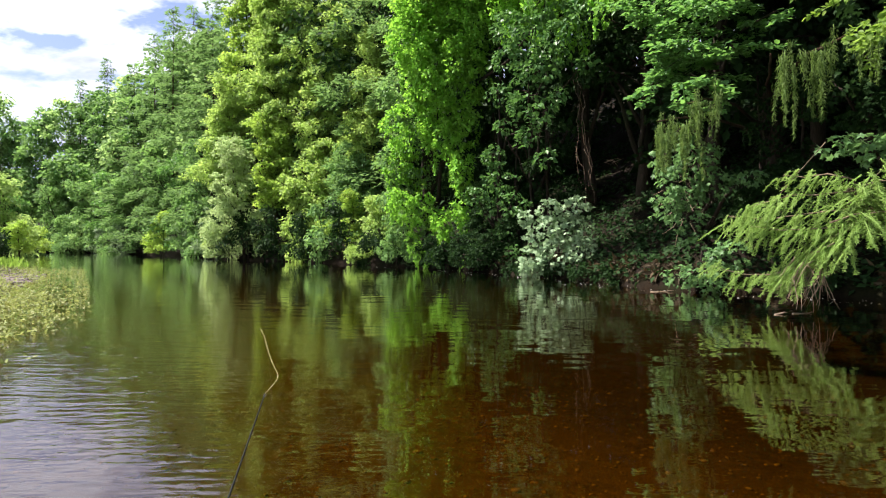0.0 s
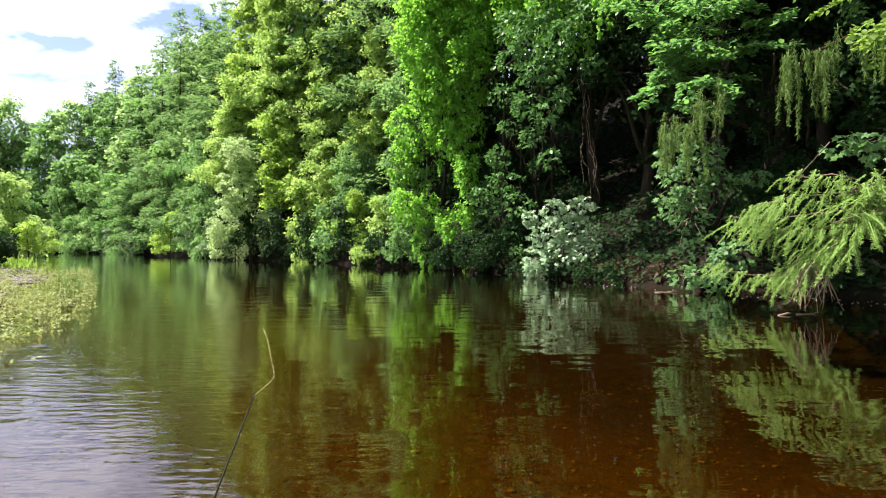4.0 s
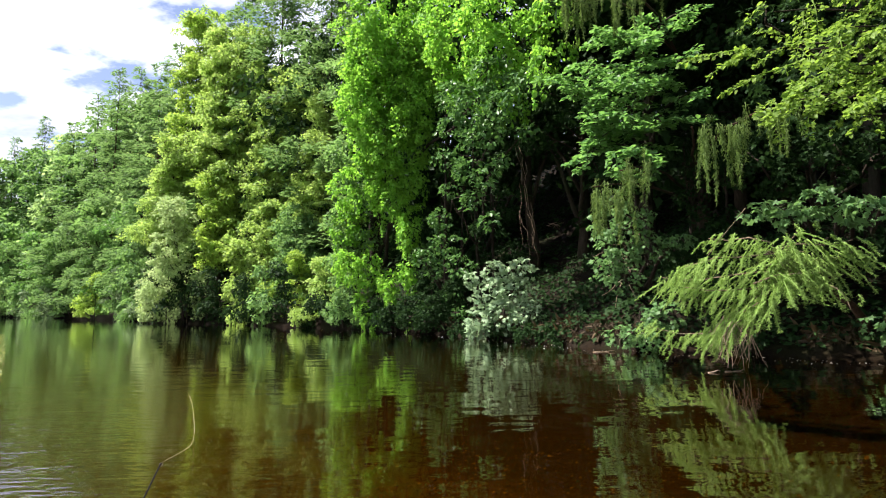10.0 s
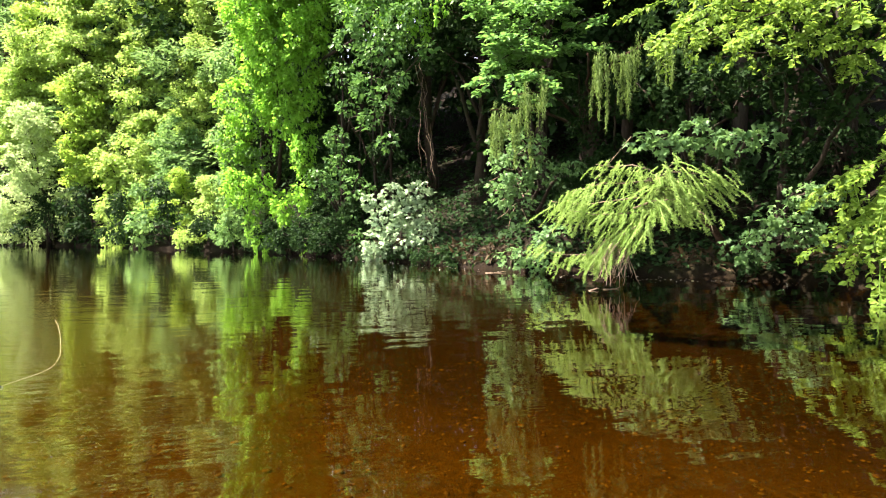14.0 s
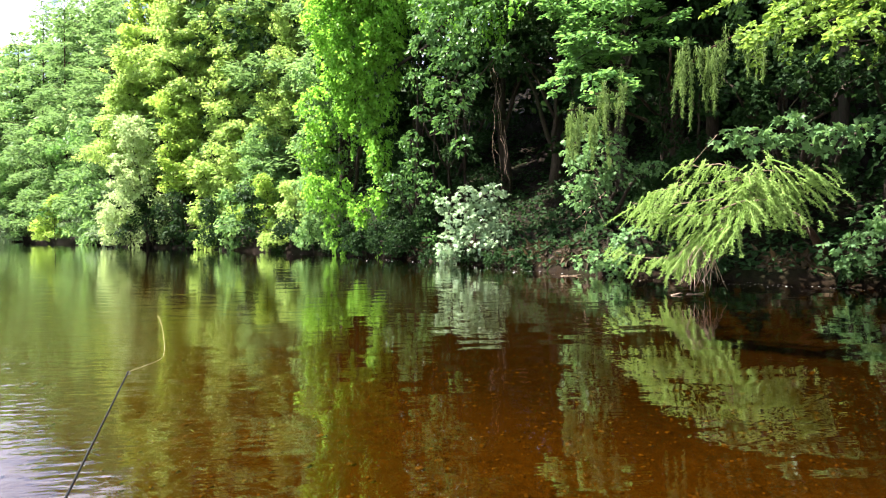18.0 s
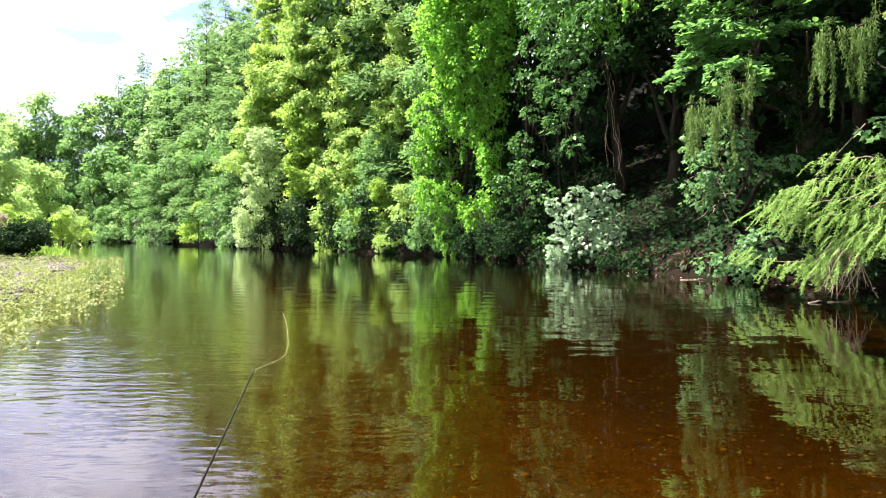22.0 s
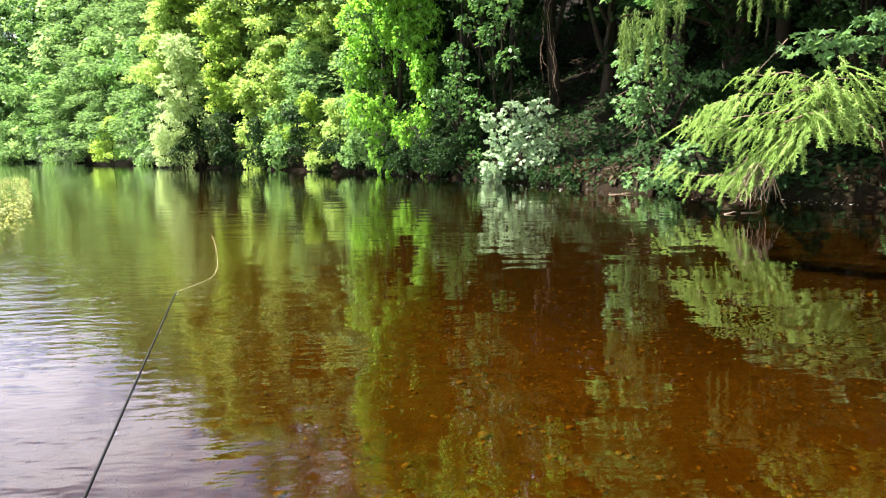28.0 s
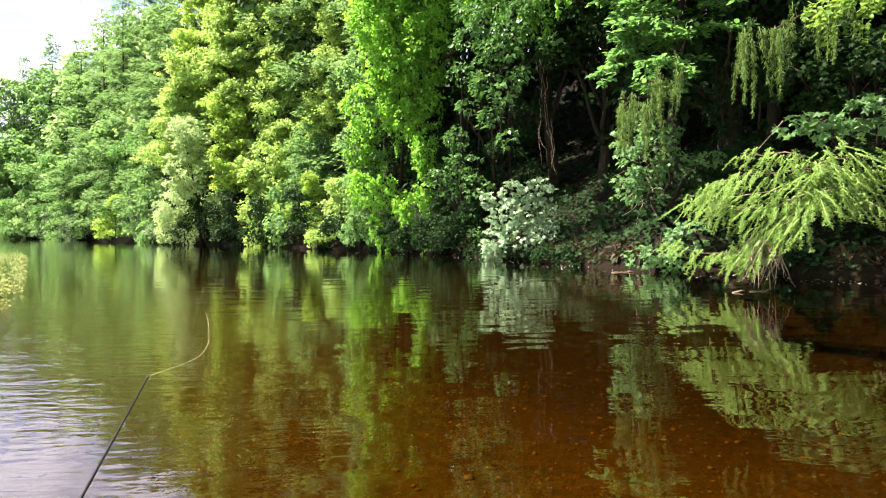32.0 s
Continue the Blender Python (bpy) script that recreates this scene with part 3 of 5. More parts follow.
def water_material():
    m, n, l, p, out = material("peaty_water")
    n.remove(p)
    co = n.new("ShaderNodeTexCoord")
    mp = n.new("ShaderNodeMapping")
    mp.inputs["Rotation"].default_value = (0, 0, radians(-15))
    mp.inputs["Scale"].default_value = (0.42, 1.25, 1.0)
    l.new(co.outputs["Object"], mp.inputs[0])
    w1 = noise_node(n, l, 1.7, 1.0, 0.4, mp.outputs[0])
    w2 = noise_node(n, l, 7.5, 2.0, 0.5, mp.outputs[0])
    a = n.new("ShaderNodeAttribute")
    a.attribute_name = "ripple"
    fine = n.new("ShaderNodeMath")
    fine.operation = "MULTIPLY"
    l.new(w2.outputs["Fac"], fine.inputs[0])
    l.new(a.outputs["Fac"], fine.inputs[1])
    amp = n.new("ShaderNodeMath")
    amp.operation = "MULTIPLY_ADD"
    amp.inputs[1].default_value = 0.42
    l.new(w1.outputs["Fac"], amp.inputs[0])
    l.new(fine.outputs[0], amp.inputs[2])
    bp = n.new("ShaderNodeBump")
    bp.inputs["Strength"].default_value, bp.inputs["Distance"].default_value = 1.0, 0.020
    l.new(amp.outputs[0], bp.inputs["Height"])
    fr = n.new("ShaderNodeFresnel")
    fr.inputs["IOR"].default_value = 1.45
    l.new(bp.outputs[0], fr.inputs["Normal"])
    gl, tr, mx = n.new("ShaderNodeBsdfGlossy"), n.new("ShaderNodeBsdfTransparent"), n.new("ShaderNodeMixShader")
    gl.inputs["Roughness"].default_value = 0.02
    gl.inputs["Color"].default_value = (1, 1, 1, 1)
    l.new(bp.outputs[0], gl.inputs["Normal"])
    tr.inputs["Color"].default_value = (0.76, 0.535, 0.135, 1)
    gain = n.new("ShaderNodeMath")
    gain.operation, gain.use_clamp = "MULTIPLY", True
    gain.inputs[1].default_value = 1.16
    l.new(fr.outputs[0], gain.inputs[0])
    l.new(gain.outputs[0], mx.inputs[0])
    l.new(tr.outputs[0], mx.inputs[1])
    l.new(gl.outputs[0], mx.inputs[2])
    l.new(mx.outputs[0], out.inputs[0])
    return m


def build_water():
    na = 180
    rad = [0.6]
    while rad[-1] < 420:
        rad.append(rad[-1] * 1.06 + 0.2)
    rad = np.array(rad)
    ang = np.arange(na) * 2 * math.pi / na
    X = np.append((rad[:, None] * np.cos(ang)[None]).ravel(), 0.0)
    Y = np.append((rad[:, None] * np.sin(ang)[None]).ravel(), 0.0)
    nr = len(rad)
    i, j = np.meshgrid(np.arange(nr - 1), np.arange(na), indexing="ij")
    k = (j + 1) % na
    a, b, c, d = i * na + j, (i + 1) * na + j, (i + 1) * na + k, i * na + k
    F = np.concatenate([np.stack([a, b, c], -1).reshape(-1, 3), np.stack([a, c, d], -1).reshape(-1, 3),
                        np.stack([np.full(na, nr * na), np.arange(na), (np.arange(na) + 1) % na], -1)])
    me = mesh_from("water", np.stack([X, Y, 0 * X], -1), F, water_material())
    q = -beyond(SHORE_NEAR, X, Y)
    rip = 0.05 + 0.33 * step(q, -7.0, -3.0) * (1 - 0.8 * step(np.hypot(X, Y), 7, 17))
    at = me.attributes.new("ripple", "FLOAT", "POINT")
    at.data.foreach_set("value", rip.astype(np.float32))
    tagged(new("water", me), "calm peat-brown river water with gentle ripples", "water", kind="structure")


build_water()

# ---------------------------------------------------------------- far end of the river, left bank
# distance haze is in the pale leaf of these oaks
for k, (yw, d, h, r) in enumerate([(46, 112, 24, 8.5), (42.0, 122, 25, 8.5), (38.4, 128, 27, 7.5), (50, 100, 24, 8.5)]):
    broad_tree(100 + k, "oak_tree", yw, d, h, r, 5.0, 0.66, M_HAZED, "tall round-topped tree in dense summer leaf", n=22, clump=1.6, limbs=6, flat=0.7, shell=(0.4, 1.1),
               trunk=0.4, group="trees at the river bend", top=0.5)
for k, (yw, d, h, r) in enumerate([(45.5, 56, 9.6, 4.4), (41.4, 60, 10.4, 4.4), (37.8, 68, 8.4, 3.8), (49.5, 50, 9.6, 4.2)]):
    broad_tree(120 + k, "willow_tree", yw, d, h, r, 0.8, 0.42, M_PALE, "pale green rounded willow behind the gravel bar", kind="slim", n=18,
               clump=1.1, limbs=6, trunk=0.2, group="willows behind the bar", top=0.6, hang=0.5, cover=0.9)
# the first bush takes its shade from the leaf colour
for k, (yw, d, h, r, mat, lab) in enumerate([(39.3, 34, 2.1, 1.9, M_SHADED, "bush at the edge of the grass with shade painted into its leaves"),
                                             (42.2, 38, 2.9, 1.5, M_BLOOM, "bush of faded pinkish flower heads"),
                                             (44.0, 34, 2.9, 1.9, M_YELLOW, "yellow-green bush beside the gravel"),
                                             (40.2, 40, 3.0, 1.8, M_YELLOW, "yellow-green bush beside the gravel"),
                                             (36.9, 62, 3.6, 1.7, M_YELLOW, "yellow-green bush on the grassy point"),
                                             (35.6, 84, 3.6, 1.8, M_YELLOW, "light green bush at the water's edge")]):
    broad_tree(140 + k, "bush", yw, d, h, r, 0.3, 0.13 if d < 50 else 0.22, mat, lab, n=8, clump=0.6, limbs=4, trunk=0.06, category="bush", top=0.6, back=0.6)

# ---------------------------------------------------------------- far bank: high row on the slope
HIGH = [(39.5, 130, 22, 7), (37.0, 126, 23, 6.5), (35.0, 120, 24, 6.5), (33.2, 116, 25.5, 6), (31.6, 112, 27, 6), (30.0, 106, 26, 6), (28.4, 100, 27.5, 6),
        (26.8, 92, 28, 6), (24.4, 84, 28, 6), (22.0, 76, 27.5, 5.4)]
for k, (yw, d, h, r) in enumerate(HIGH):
    # every third alder has haze in its leaf colour
    broad_tree(200 + k, "alder_tree", yw, d, h, r, 6.0, 0.6, M_HAZED if k % 3 == 0 else M_ALDER, "tall alder with hazy mid-green foliage on the far bank", n=24, clump=1.4,
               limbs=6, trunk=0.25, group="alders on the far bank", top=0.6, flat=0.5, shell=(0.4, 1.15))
for k, (yw, d, h, r) in enumerate([(30.6, 112, 33.0, 4.4), (32.6, 114, 29.5, 4.2), (28.6, 96, 28.0, 6.0), (27.0, 88, 30.5, 6.2), (25.5, 80, 31.6, 6.4), (23.8, 76, 30.6, 6.4),
                                   (22.2, 70, 29.0, 6.2), (20.6, 66, 30.0, 6.2), (29.4, 100, 23, 5.4), (27.6, 92, 22, 5.2), (25.8, 86, 22, 5.2), (24.2, 79, 22, 5.0), (22.6, 73, 22, 5.0),
                                   (15.0, 61, 37, 6.8), (11.5, 56, 40, 7.2), (6.5, 50, 40, 7.0), (1.5, 44, 36, 6.4)]):
    conifer(230 + k, "larch_tree", yw, d, h, r, 0.44, M_LARCH, "tall feathery larch with drooping boughs", density=1.3, step_m=1.35)

# far bank: low row at the water
LOW = [(36.0, 112, 9, 4), (33.6, 108, 10, 4), (31.4, 101, 11, 4), (29.3, 94, 12, 4), (27.6, 88, 10.5, 3.6), (25.2, 80, 12, 3.8), (23.2, 72, 12, 3.6),
       (21.4, 64, 13, 3.6)]
for k, (yw, d, h, r) in enumerate(LOW):
    broad_tree(260 + k, "alder_tree", yw, d, h, r, 0.3, 0.27, M_ALDER if k % 3 else M_LIME, "spreading alder with layered boughs over the water", n=14,
               clump=1.1, limbs=7, trunk=0.16, group="alders on the far bank", top=0.5, lean=2.5, flat=0.45, hang=0.5, shell=(0.35, 1.15), up=0.45)
broad_tree(280, "bush", 26.3, 71.0, 5.2, 2.0, 0.1, 0.2, M_YELLOW, "bright yellow-green bush at the water's edge", n=9, clump=0.7, limbs=4, trunk=0.06,
           category="bush", top=0.55)
broad_tree(281, "sallow_bush", 24.4, 68, 5.8, 2.3, 0.2, 0.19, M_GREY, "grey-green sallow bush overhanging the water", n=10, clump=0.8, limbs=5, trunk=0.08,
           category="bush", top=0.55)
broad_tree(282, "sallow_bush", 22.3, 61, 5.6, 2.0, 0.2, 0.18, M_GREY, "grey-green sallow bush overhanging the water", n=10, clump=0.8, limbs=5, trunk=0.08,
           category="bush", top=0.55)

# ash trees and the willow in front of them
def billow_tree(seed, name, yaw, d, half, lo, hi, size, leaf, mat, label, group="", cover=1.0, crest=0.7, trunk=0.26, limbs=14, kind="blade", hang=0.5, clump=0.72):
    """A broad tree whose crown is a wall of rounded billows: bearing, half-width and elevations in degrees, the billows' size in metres."""
    rng = np.random.default_rng(seed)
    x, y = spot(yaw, d + 2.0)
    z = at_z(x, y)
    ob = thing(name, (x, y, z), label, "tree", group)
    deg = math.degrees(size / d)
    masses = []
    up = lo + 0.5 * deg
    while up < hi:
        u = (up - lo) / (hi - lo)
        w = half * (1 - (1 - crest) * u ** 2.2) * (0.82 + 0.18 * math.sin(math.pi * min(1.0, u * 2.2)))
        n = max(3, int(round(2 * w / deg / 0.85)))
        for k in range(n):
            a = yaw - w + 2 * w * (k + 0.5 + rng.normal() * 0.28) / n
            r = size * rng.uniform(0.62, 1.15)
            masses.append((*place(a, up + rng.normal() * deg * 0.3, d + 2.2 * u + rng.normal() * size * 0.36), r * 1.1, r * 1.1, r * 0.72))
        up += deg * 0.78
    masses = [m for m in masses if m[2] - m[5] > 0.1 or m[2] > 0.6]
    top = place(yaw, hi - 0.8 * deg, d + 2.5)
    woody(rng, ob, (x, y, z), tuple(top), trunk, masses, M_BARK, limbs)
    part("crown", ob, *clumps(rng, masses, leaf, kind, cover, clump, 0.45, hang, (0.4, 1.2), 0.2, 0.6), mat)
    return ob


for k, (yw, d, half, lo, hi, size, m, lab) in enumerate([
        (18.4, 62, 2.2, 10.0, 25.5, 1.7, M_YELLOW, "slender yellow-green ash at the edge of the wood"),
        (14.6, 55, 3.2, 6.0, 25.0, 1.9, M_ASH, "tall broad ash with dark limbs showing"),
        (9.6, 50, 3.4, 4.0, 22.5, 1.8, M_ASH, "tall broad ash with dark limbs showing"),
        (6.4, 45, 2.0, 8.0, 20.5, 1.5, M_ASH, "ash crowded against the climber-hung tree"),
        (13.0, 48, 2.6, -1.0, 8.6, 1.4, M_ASH, "young ash crowding the water's edge"),
        (9.0, 44, 2.4, -1.2, 9.5, 1.3, M_ALDER, "young alder crowding the water's edge"),
        (16.6, 52, 1.3, 4.0, 12.0, 1.2, M_YELLOW, "young yellow-green ash among the willows"),
        (20.6, 57, 1.8, 4.0, 15.0, 1.5, M_ASH, "young ash behind the willow"),
        (12.0, 52, 2.4, 9.0, 22.0, 1.5, M_ASH, "ash filling the slope between its neighbours"),
        (16.6, 56, 2.2, 11.0, 25.0, 1.5, M_ASH, "ash filling the slope between its neighbours"),
        (7.6, 47, 1.8, 2.0, 16.0, 1.2, M_ASH, "ash filling the slope between its neighbours"),
        (6.2, 39, 1.4, -1.4, 4.6, 0.9, M_PALE, "pale young ash leaning over the water")]):
    billow_tree(300 + k, "alder_tree" if m is M_ALDER else "ash_tree", yw, d, half, lo, hi, size, 0.25 if d > 46 else 0.205, m, lab, "ash trees on the slope")
broad_tree(320, "willow_tree", 19.4, 52.0, 10.6, 3.3, 0.2, 0.2, M_WILLOW, "silvery pale willow trailing to the water", kind="blade", n=44, clump=0.6, limbs=8, mass=0.6, cover=0.9,
           trunk=0.12, top=0.6, hang=0.7, lean=1.2, flat=0.6, shell=(0.5, 1.1), up=0.5)
# the first shrub has shade in its leaf colour
for k, (yw, d, h, r, m) in enumerate([(14.2, 47, 4.2, 1.8, M_SHADED), (11.8, 45.6, 3.6, 1.7, M_YELLOW), (9.3, 43, 5.6, 2.0, M_YELLOW), (6.6, 39.5, 5.0, 1.8, M_ASH),
                                      (4.2, 36.5, 4.6, 1.6, M_ALDER)]):
    broad_tree(330 + k, "bush", yw, d, h, r, 0.15, 0.15, m, "leafy shrub at the foot of the wood", n=9, clump=0.7, limbs=5, trunk=0.07, category="bush", top=0.55)

# ---------------------------------------------------------------- the climber-hung tree


def climber_tree():
    rng = np.random.default_rng(400)
    x, y = spot(2.0, 35.0)
    z = at_z(x, y)
    ob = thing("climber_hung_tree", (x, y, z), "tree smothered in a bright green hanging climber", "tree")
    masses = []
    # lobes of the curtain: bearing and elevation of the top, elevation of the tip, distance, half-width at the top
    for yw, hi, lo, d, r, drift in [(2.6, 27.0, 12.2, 32.2, 1.3, -0.8), (0.9, 28.0, 9.6, 31.6, 1.3, -0.4), (-1.6, 28.0, 9.0, 31.2, 1.25, 0.4), (-1.2, 12.0, 4.0, 30.6, 0.6, 0.0), (-1.3, 8.0, 3.6, 30.6, 0.45, 0.1),
                                    (-3.4, 27.0, 13.0, 30.8, 1.1, 0.6), (2.0, 20.0, 11.0, 31.4, 1.0, -0.4), (3.4, 22.0, 14.5, 32.6, 0.9, -0.4),
                                    (4.4, 13.6, 7.5, 33.8, 0.8, -0.3), (2.8, 12.0, 6.4, 33.6, 0.8, -0.3), (5.0, 9.0, 4.5, 33.8, 0.65, 0.0),
                                    (4.4, 5.6, 0.2, 32.8, 0.7, -0.6), (2.8, 5.2, -0.6, 32.2, 0.65, -0.4), (1.0, 3.6, -0.6, 31.8, 0.5, 0.0), (-0.9, 3.4, -1.9, 30.6, 0.5, -0.9),
                                    (-0.2, 31.5, 25.0, 31.2, 1.6, 0), (-3.4, 31.5, 25.0, 30.6, 1.5, 0), (3.4, 30.5, 24.0, 32.2, 1.3, 0), (-6.6, 30.5, 21.5, 26.0, 1.5, 0),
                                    (-9.8, 29.5, 20.6, 23.6, 1.2, 0), (-12.6, 27.5, 20.4, 22.4, 1.0, 0), (-15.6, 28.5, 23.4, 21.6, 0.9, 0)]:
        n = max(2, int((hi - lo) / 2.4))
        for k in range(n):
            u = k / (n - 1)
            w = r * (1.16 - 0.62 * u)
            p = place(yw + rng.normal() * 0.25 + drift * u, hi - w * 1.7 + (lo - hi + w * 3.0) * u, d - 0.4 * u + rng.normal() * 0.55)
            masses.append((*p, w, w * 0.9, w * 1.15))
    woody(rng, ob, (x, y, z), (x, y - 0.5, 17.5), 0.3, masses, M_BARK, 10)
    # a darker leaf behind the curtain stands in for its inner shade
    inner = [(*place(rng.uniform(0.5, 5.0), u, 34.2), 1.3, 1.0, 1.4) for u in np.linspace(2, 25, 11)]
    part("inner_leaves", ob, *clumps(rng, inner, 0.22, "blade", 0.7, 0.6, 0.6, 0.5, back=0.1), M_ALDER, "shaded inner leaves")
    part("crown", ob, *clumps(rng, masses, 0.19, "oval", 0.85, 0.5, 0.6, 0.9, shell=(0.8, 1.12), back=0.1, up=0.25), M_VINE)
    tops, lens = [], []
    for m in masses:
        for k in range(3):
            a = rng.uniform(0, 2 * math.pi)
            tops.append((m[0] + math.cos(a) * m[3] * 0.95, m[1] + math.sin(a) * m[4] * 0.95, m[2] - m[5] * rng.uniform(0.0, 0.7)))
            lens.append(rng.uniform(0.5, 1.5))
    lv = strands(rng, tops, lens, 0.17, "oval", 46, 0.15)
    tagged(part("trailing_leaves", ob, *join(lv), M_VINE), kind="stuff")


climber_tree()

# ---------------------------------------------------------------- shrubs all along the far water's edge


def edge_shrubs():
    line = SHORE_FAR[2:15]
    seg = np.hypot(*np.diff(line, axis=0).T)
    run = np.concatenate([[0], np.cumsum(seg)])
    rng = np.random.default_rng(395)
    s, k = 8.0, 0
    while s < run[-1] - 0.5:
        i = max(min(int(np.searchsorted(run, s)) - 1, len(seg) - 1), 0)
        t = (line[i + 1] - line[i]) / seg[i]
        q = line[i] + t * (s - run[i]) + np.array((-t[1], t[0])) * rng.uniform(-0.1, 0.5)
        yw, d = math.degrees(math.atan2(-q[0], q[1])), math.hypot(*q)
        big = d > 40
        r = rng.uniform(1.5, 2.3) if big else rng.uniform(0.9, 1.4)
        h = rng.uniform(3.0, 6.0) if big else rng.uniform(1.4, 2.6)
        # half of the middle shrubs and all on the right have shade in colour
        if yw > 21:
            mat = (M_ALDER, M_GREY, M_HAZED, M_ALDER)[rng.integers(4)]
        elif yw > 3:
            mat = (M_ALDER, M_ASH, M_SHADED, M_SHADED)[rng.integers(4)]
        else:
            mat = M_SHADED
        if 24.3 < yw < 27.6:
            s += 1.5
            continue
        if yw < -6.0:
            h, r = rng.uniform(0.35, 0.75), rng.uniform(0.35, 0.55)
            if rng.random() < 0.45:
                s += 1.2
                continue
        broad_tree(3000 + k, "bank_shrub", yw, d, h, r, 0.05, 0.29 if big else 0.16, mat, "leafy shrub hanging over the water's edge", n=8, clump=0.8 if big else 0.55, limbs=2,
                   trunk=0.06, category="bush", top=0.55, hang=0.8, group="shrubs along the far bank", lean=0.7, cover=0.8)
        s += r * rng.uniform(1.0, 1.4)
        k += 1


edge_shrubs()

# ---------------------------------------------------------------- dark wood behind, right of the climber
# these limes take the wood's shade from their leaf colour
for k, (yw, d, h, r, low, m) in enumerate([(-5.5, 32, 17, 2.6, 1.5, M_SHADED), (-9.5, 31, 20, 3.0, 6, M_SHADED), (-14, 29, 21, 3.2, 9, M_SHADED), (-19, 28, 22, 3.4, 9, M_SHADED),
                                           (-24, 27, 22, 3.4, 7, M_SHADED), (-30, 25, 22, 3.6, 8, M_SHADED), (-36, 25, 22, 3.6, 6, M_SHADED), (-43, 25, 22, 3.6, 8, M_SHADED),
                                           (-50, 25, 22, 3.8, 8, M_SHADED), (-57, 24, 20, 4, 5, M_SHADED), (-64, 22, 20, 4, 3, M_SHADED)]):
    broad_tree(420 + k, "lime_tree", yw, d, h, r, low, 0.30, m, "tall lime tree of the wood with shade painted into its leaves", n=18, clump=0.9, limbs=10, trunk=0.26,
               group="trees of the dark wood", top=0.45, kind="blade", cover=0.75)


def dark_drapes():
    """Hanging boughs between climber and dark hollow, shade painted into their leaf colour."""
    rng = np.random.default_rng(440)
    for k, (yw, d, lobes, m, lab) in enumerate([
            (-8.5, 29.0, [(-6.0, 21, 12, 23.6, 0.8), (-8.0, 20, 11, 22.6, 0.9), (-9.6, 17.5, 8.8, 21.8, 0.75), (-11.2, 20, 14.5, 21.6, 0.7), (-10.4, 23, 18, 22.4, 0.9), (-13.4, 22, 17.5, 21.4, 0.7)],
             M_HALF_SHADED, "tree beside the climber with half shade painted into its leaves"),
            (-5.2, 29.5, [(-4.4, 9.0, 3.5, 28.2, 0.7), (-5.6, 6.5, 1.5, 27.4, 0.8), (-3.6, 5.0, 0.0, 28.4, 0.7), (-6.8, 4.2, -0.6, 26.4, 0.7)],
             M_HALF_SHADED, "low tree behind the silvery bush, half shade painted into its leaves"),
            (-21.0, 26.5, [(-16.8, 24, 18, 23.4, 0.8), (-15.0, 21, 17, 24.4, 0.6)], M_SHADED, "sycamore with hanging boughs, shade painted into its leaves")]):
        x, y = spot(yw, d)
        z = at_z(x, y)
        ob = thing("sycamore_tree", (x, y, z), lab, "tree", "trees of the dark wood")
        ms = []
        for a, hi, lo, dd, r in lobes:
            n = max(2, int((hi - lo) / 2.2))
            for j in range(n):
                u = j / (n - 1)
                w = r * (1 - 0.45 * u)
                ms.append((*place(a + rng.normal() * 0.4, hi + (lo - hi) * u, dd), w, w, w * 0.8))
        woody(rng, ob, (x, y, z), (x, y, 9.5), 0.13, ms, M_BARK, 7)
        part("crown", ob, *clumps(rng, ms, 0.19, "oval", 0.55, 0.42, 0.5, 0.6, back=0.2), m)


dark_drapes()

# understorey darkened by leaf colour to read as deep shade
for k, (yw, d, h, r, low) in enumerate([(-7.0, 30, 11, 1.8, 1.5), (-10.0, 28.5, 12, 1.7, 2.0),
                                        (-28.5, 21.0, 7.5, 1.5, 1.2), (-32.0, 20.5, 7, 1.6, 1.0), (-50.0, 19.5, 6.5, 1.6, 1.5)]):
    broad_tree(405 + k, "understorey_tree", yw, d, h, r, low, 0.16, M_SHADED, "understorey tree with deep shade painted into its leaf colour", n=11, clump=0.7, limbs=6, trunk=0.09,
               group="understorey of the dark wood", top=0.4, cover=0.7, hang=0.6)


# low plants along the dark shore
# all but the last shrub carry shade in the leaf colour
for k, (yw, d, h, r, m) in enumerate([(-3.6, 29.3, 3.4, 1.4, M_SHADED), (-6.2, 27.3, 3.0, 1.3, M_SHADED), (-5.2, 30.5, 6.5, 1.6, M_HALF_SHADED), 
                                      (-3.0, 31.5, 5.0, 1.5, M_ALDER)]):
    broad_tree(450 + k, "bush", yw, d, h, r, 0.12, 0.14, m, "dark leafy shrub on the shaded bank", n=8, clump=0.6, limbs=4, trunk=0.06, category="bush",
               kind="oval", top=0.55)


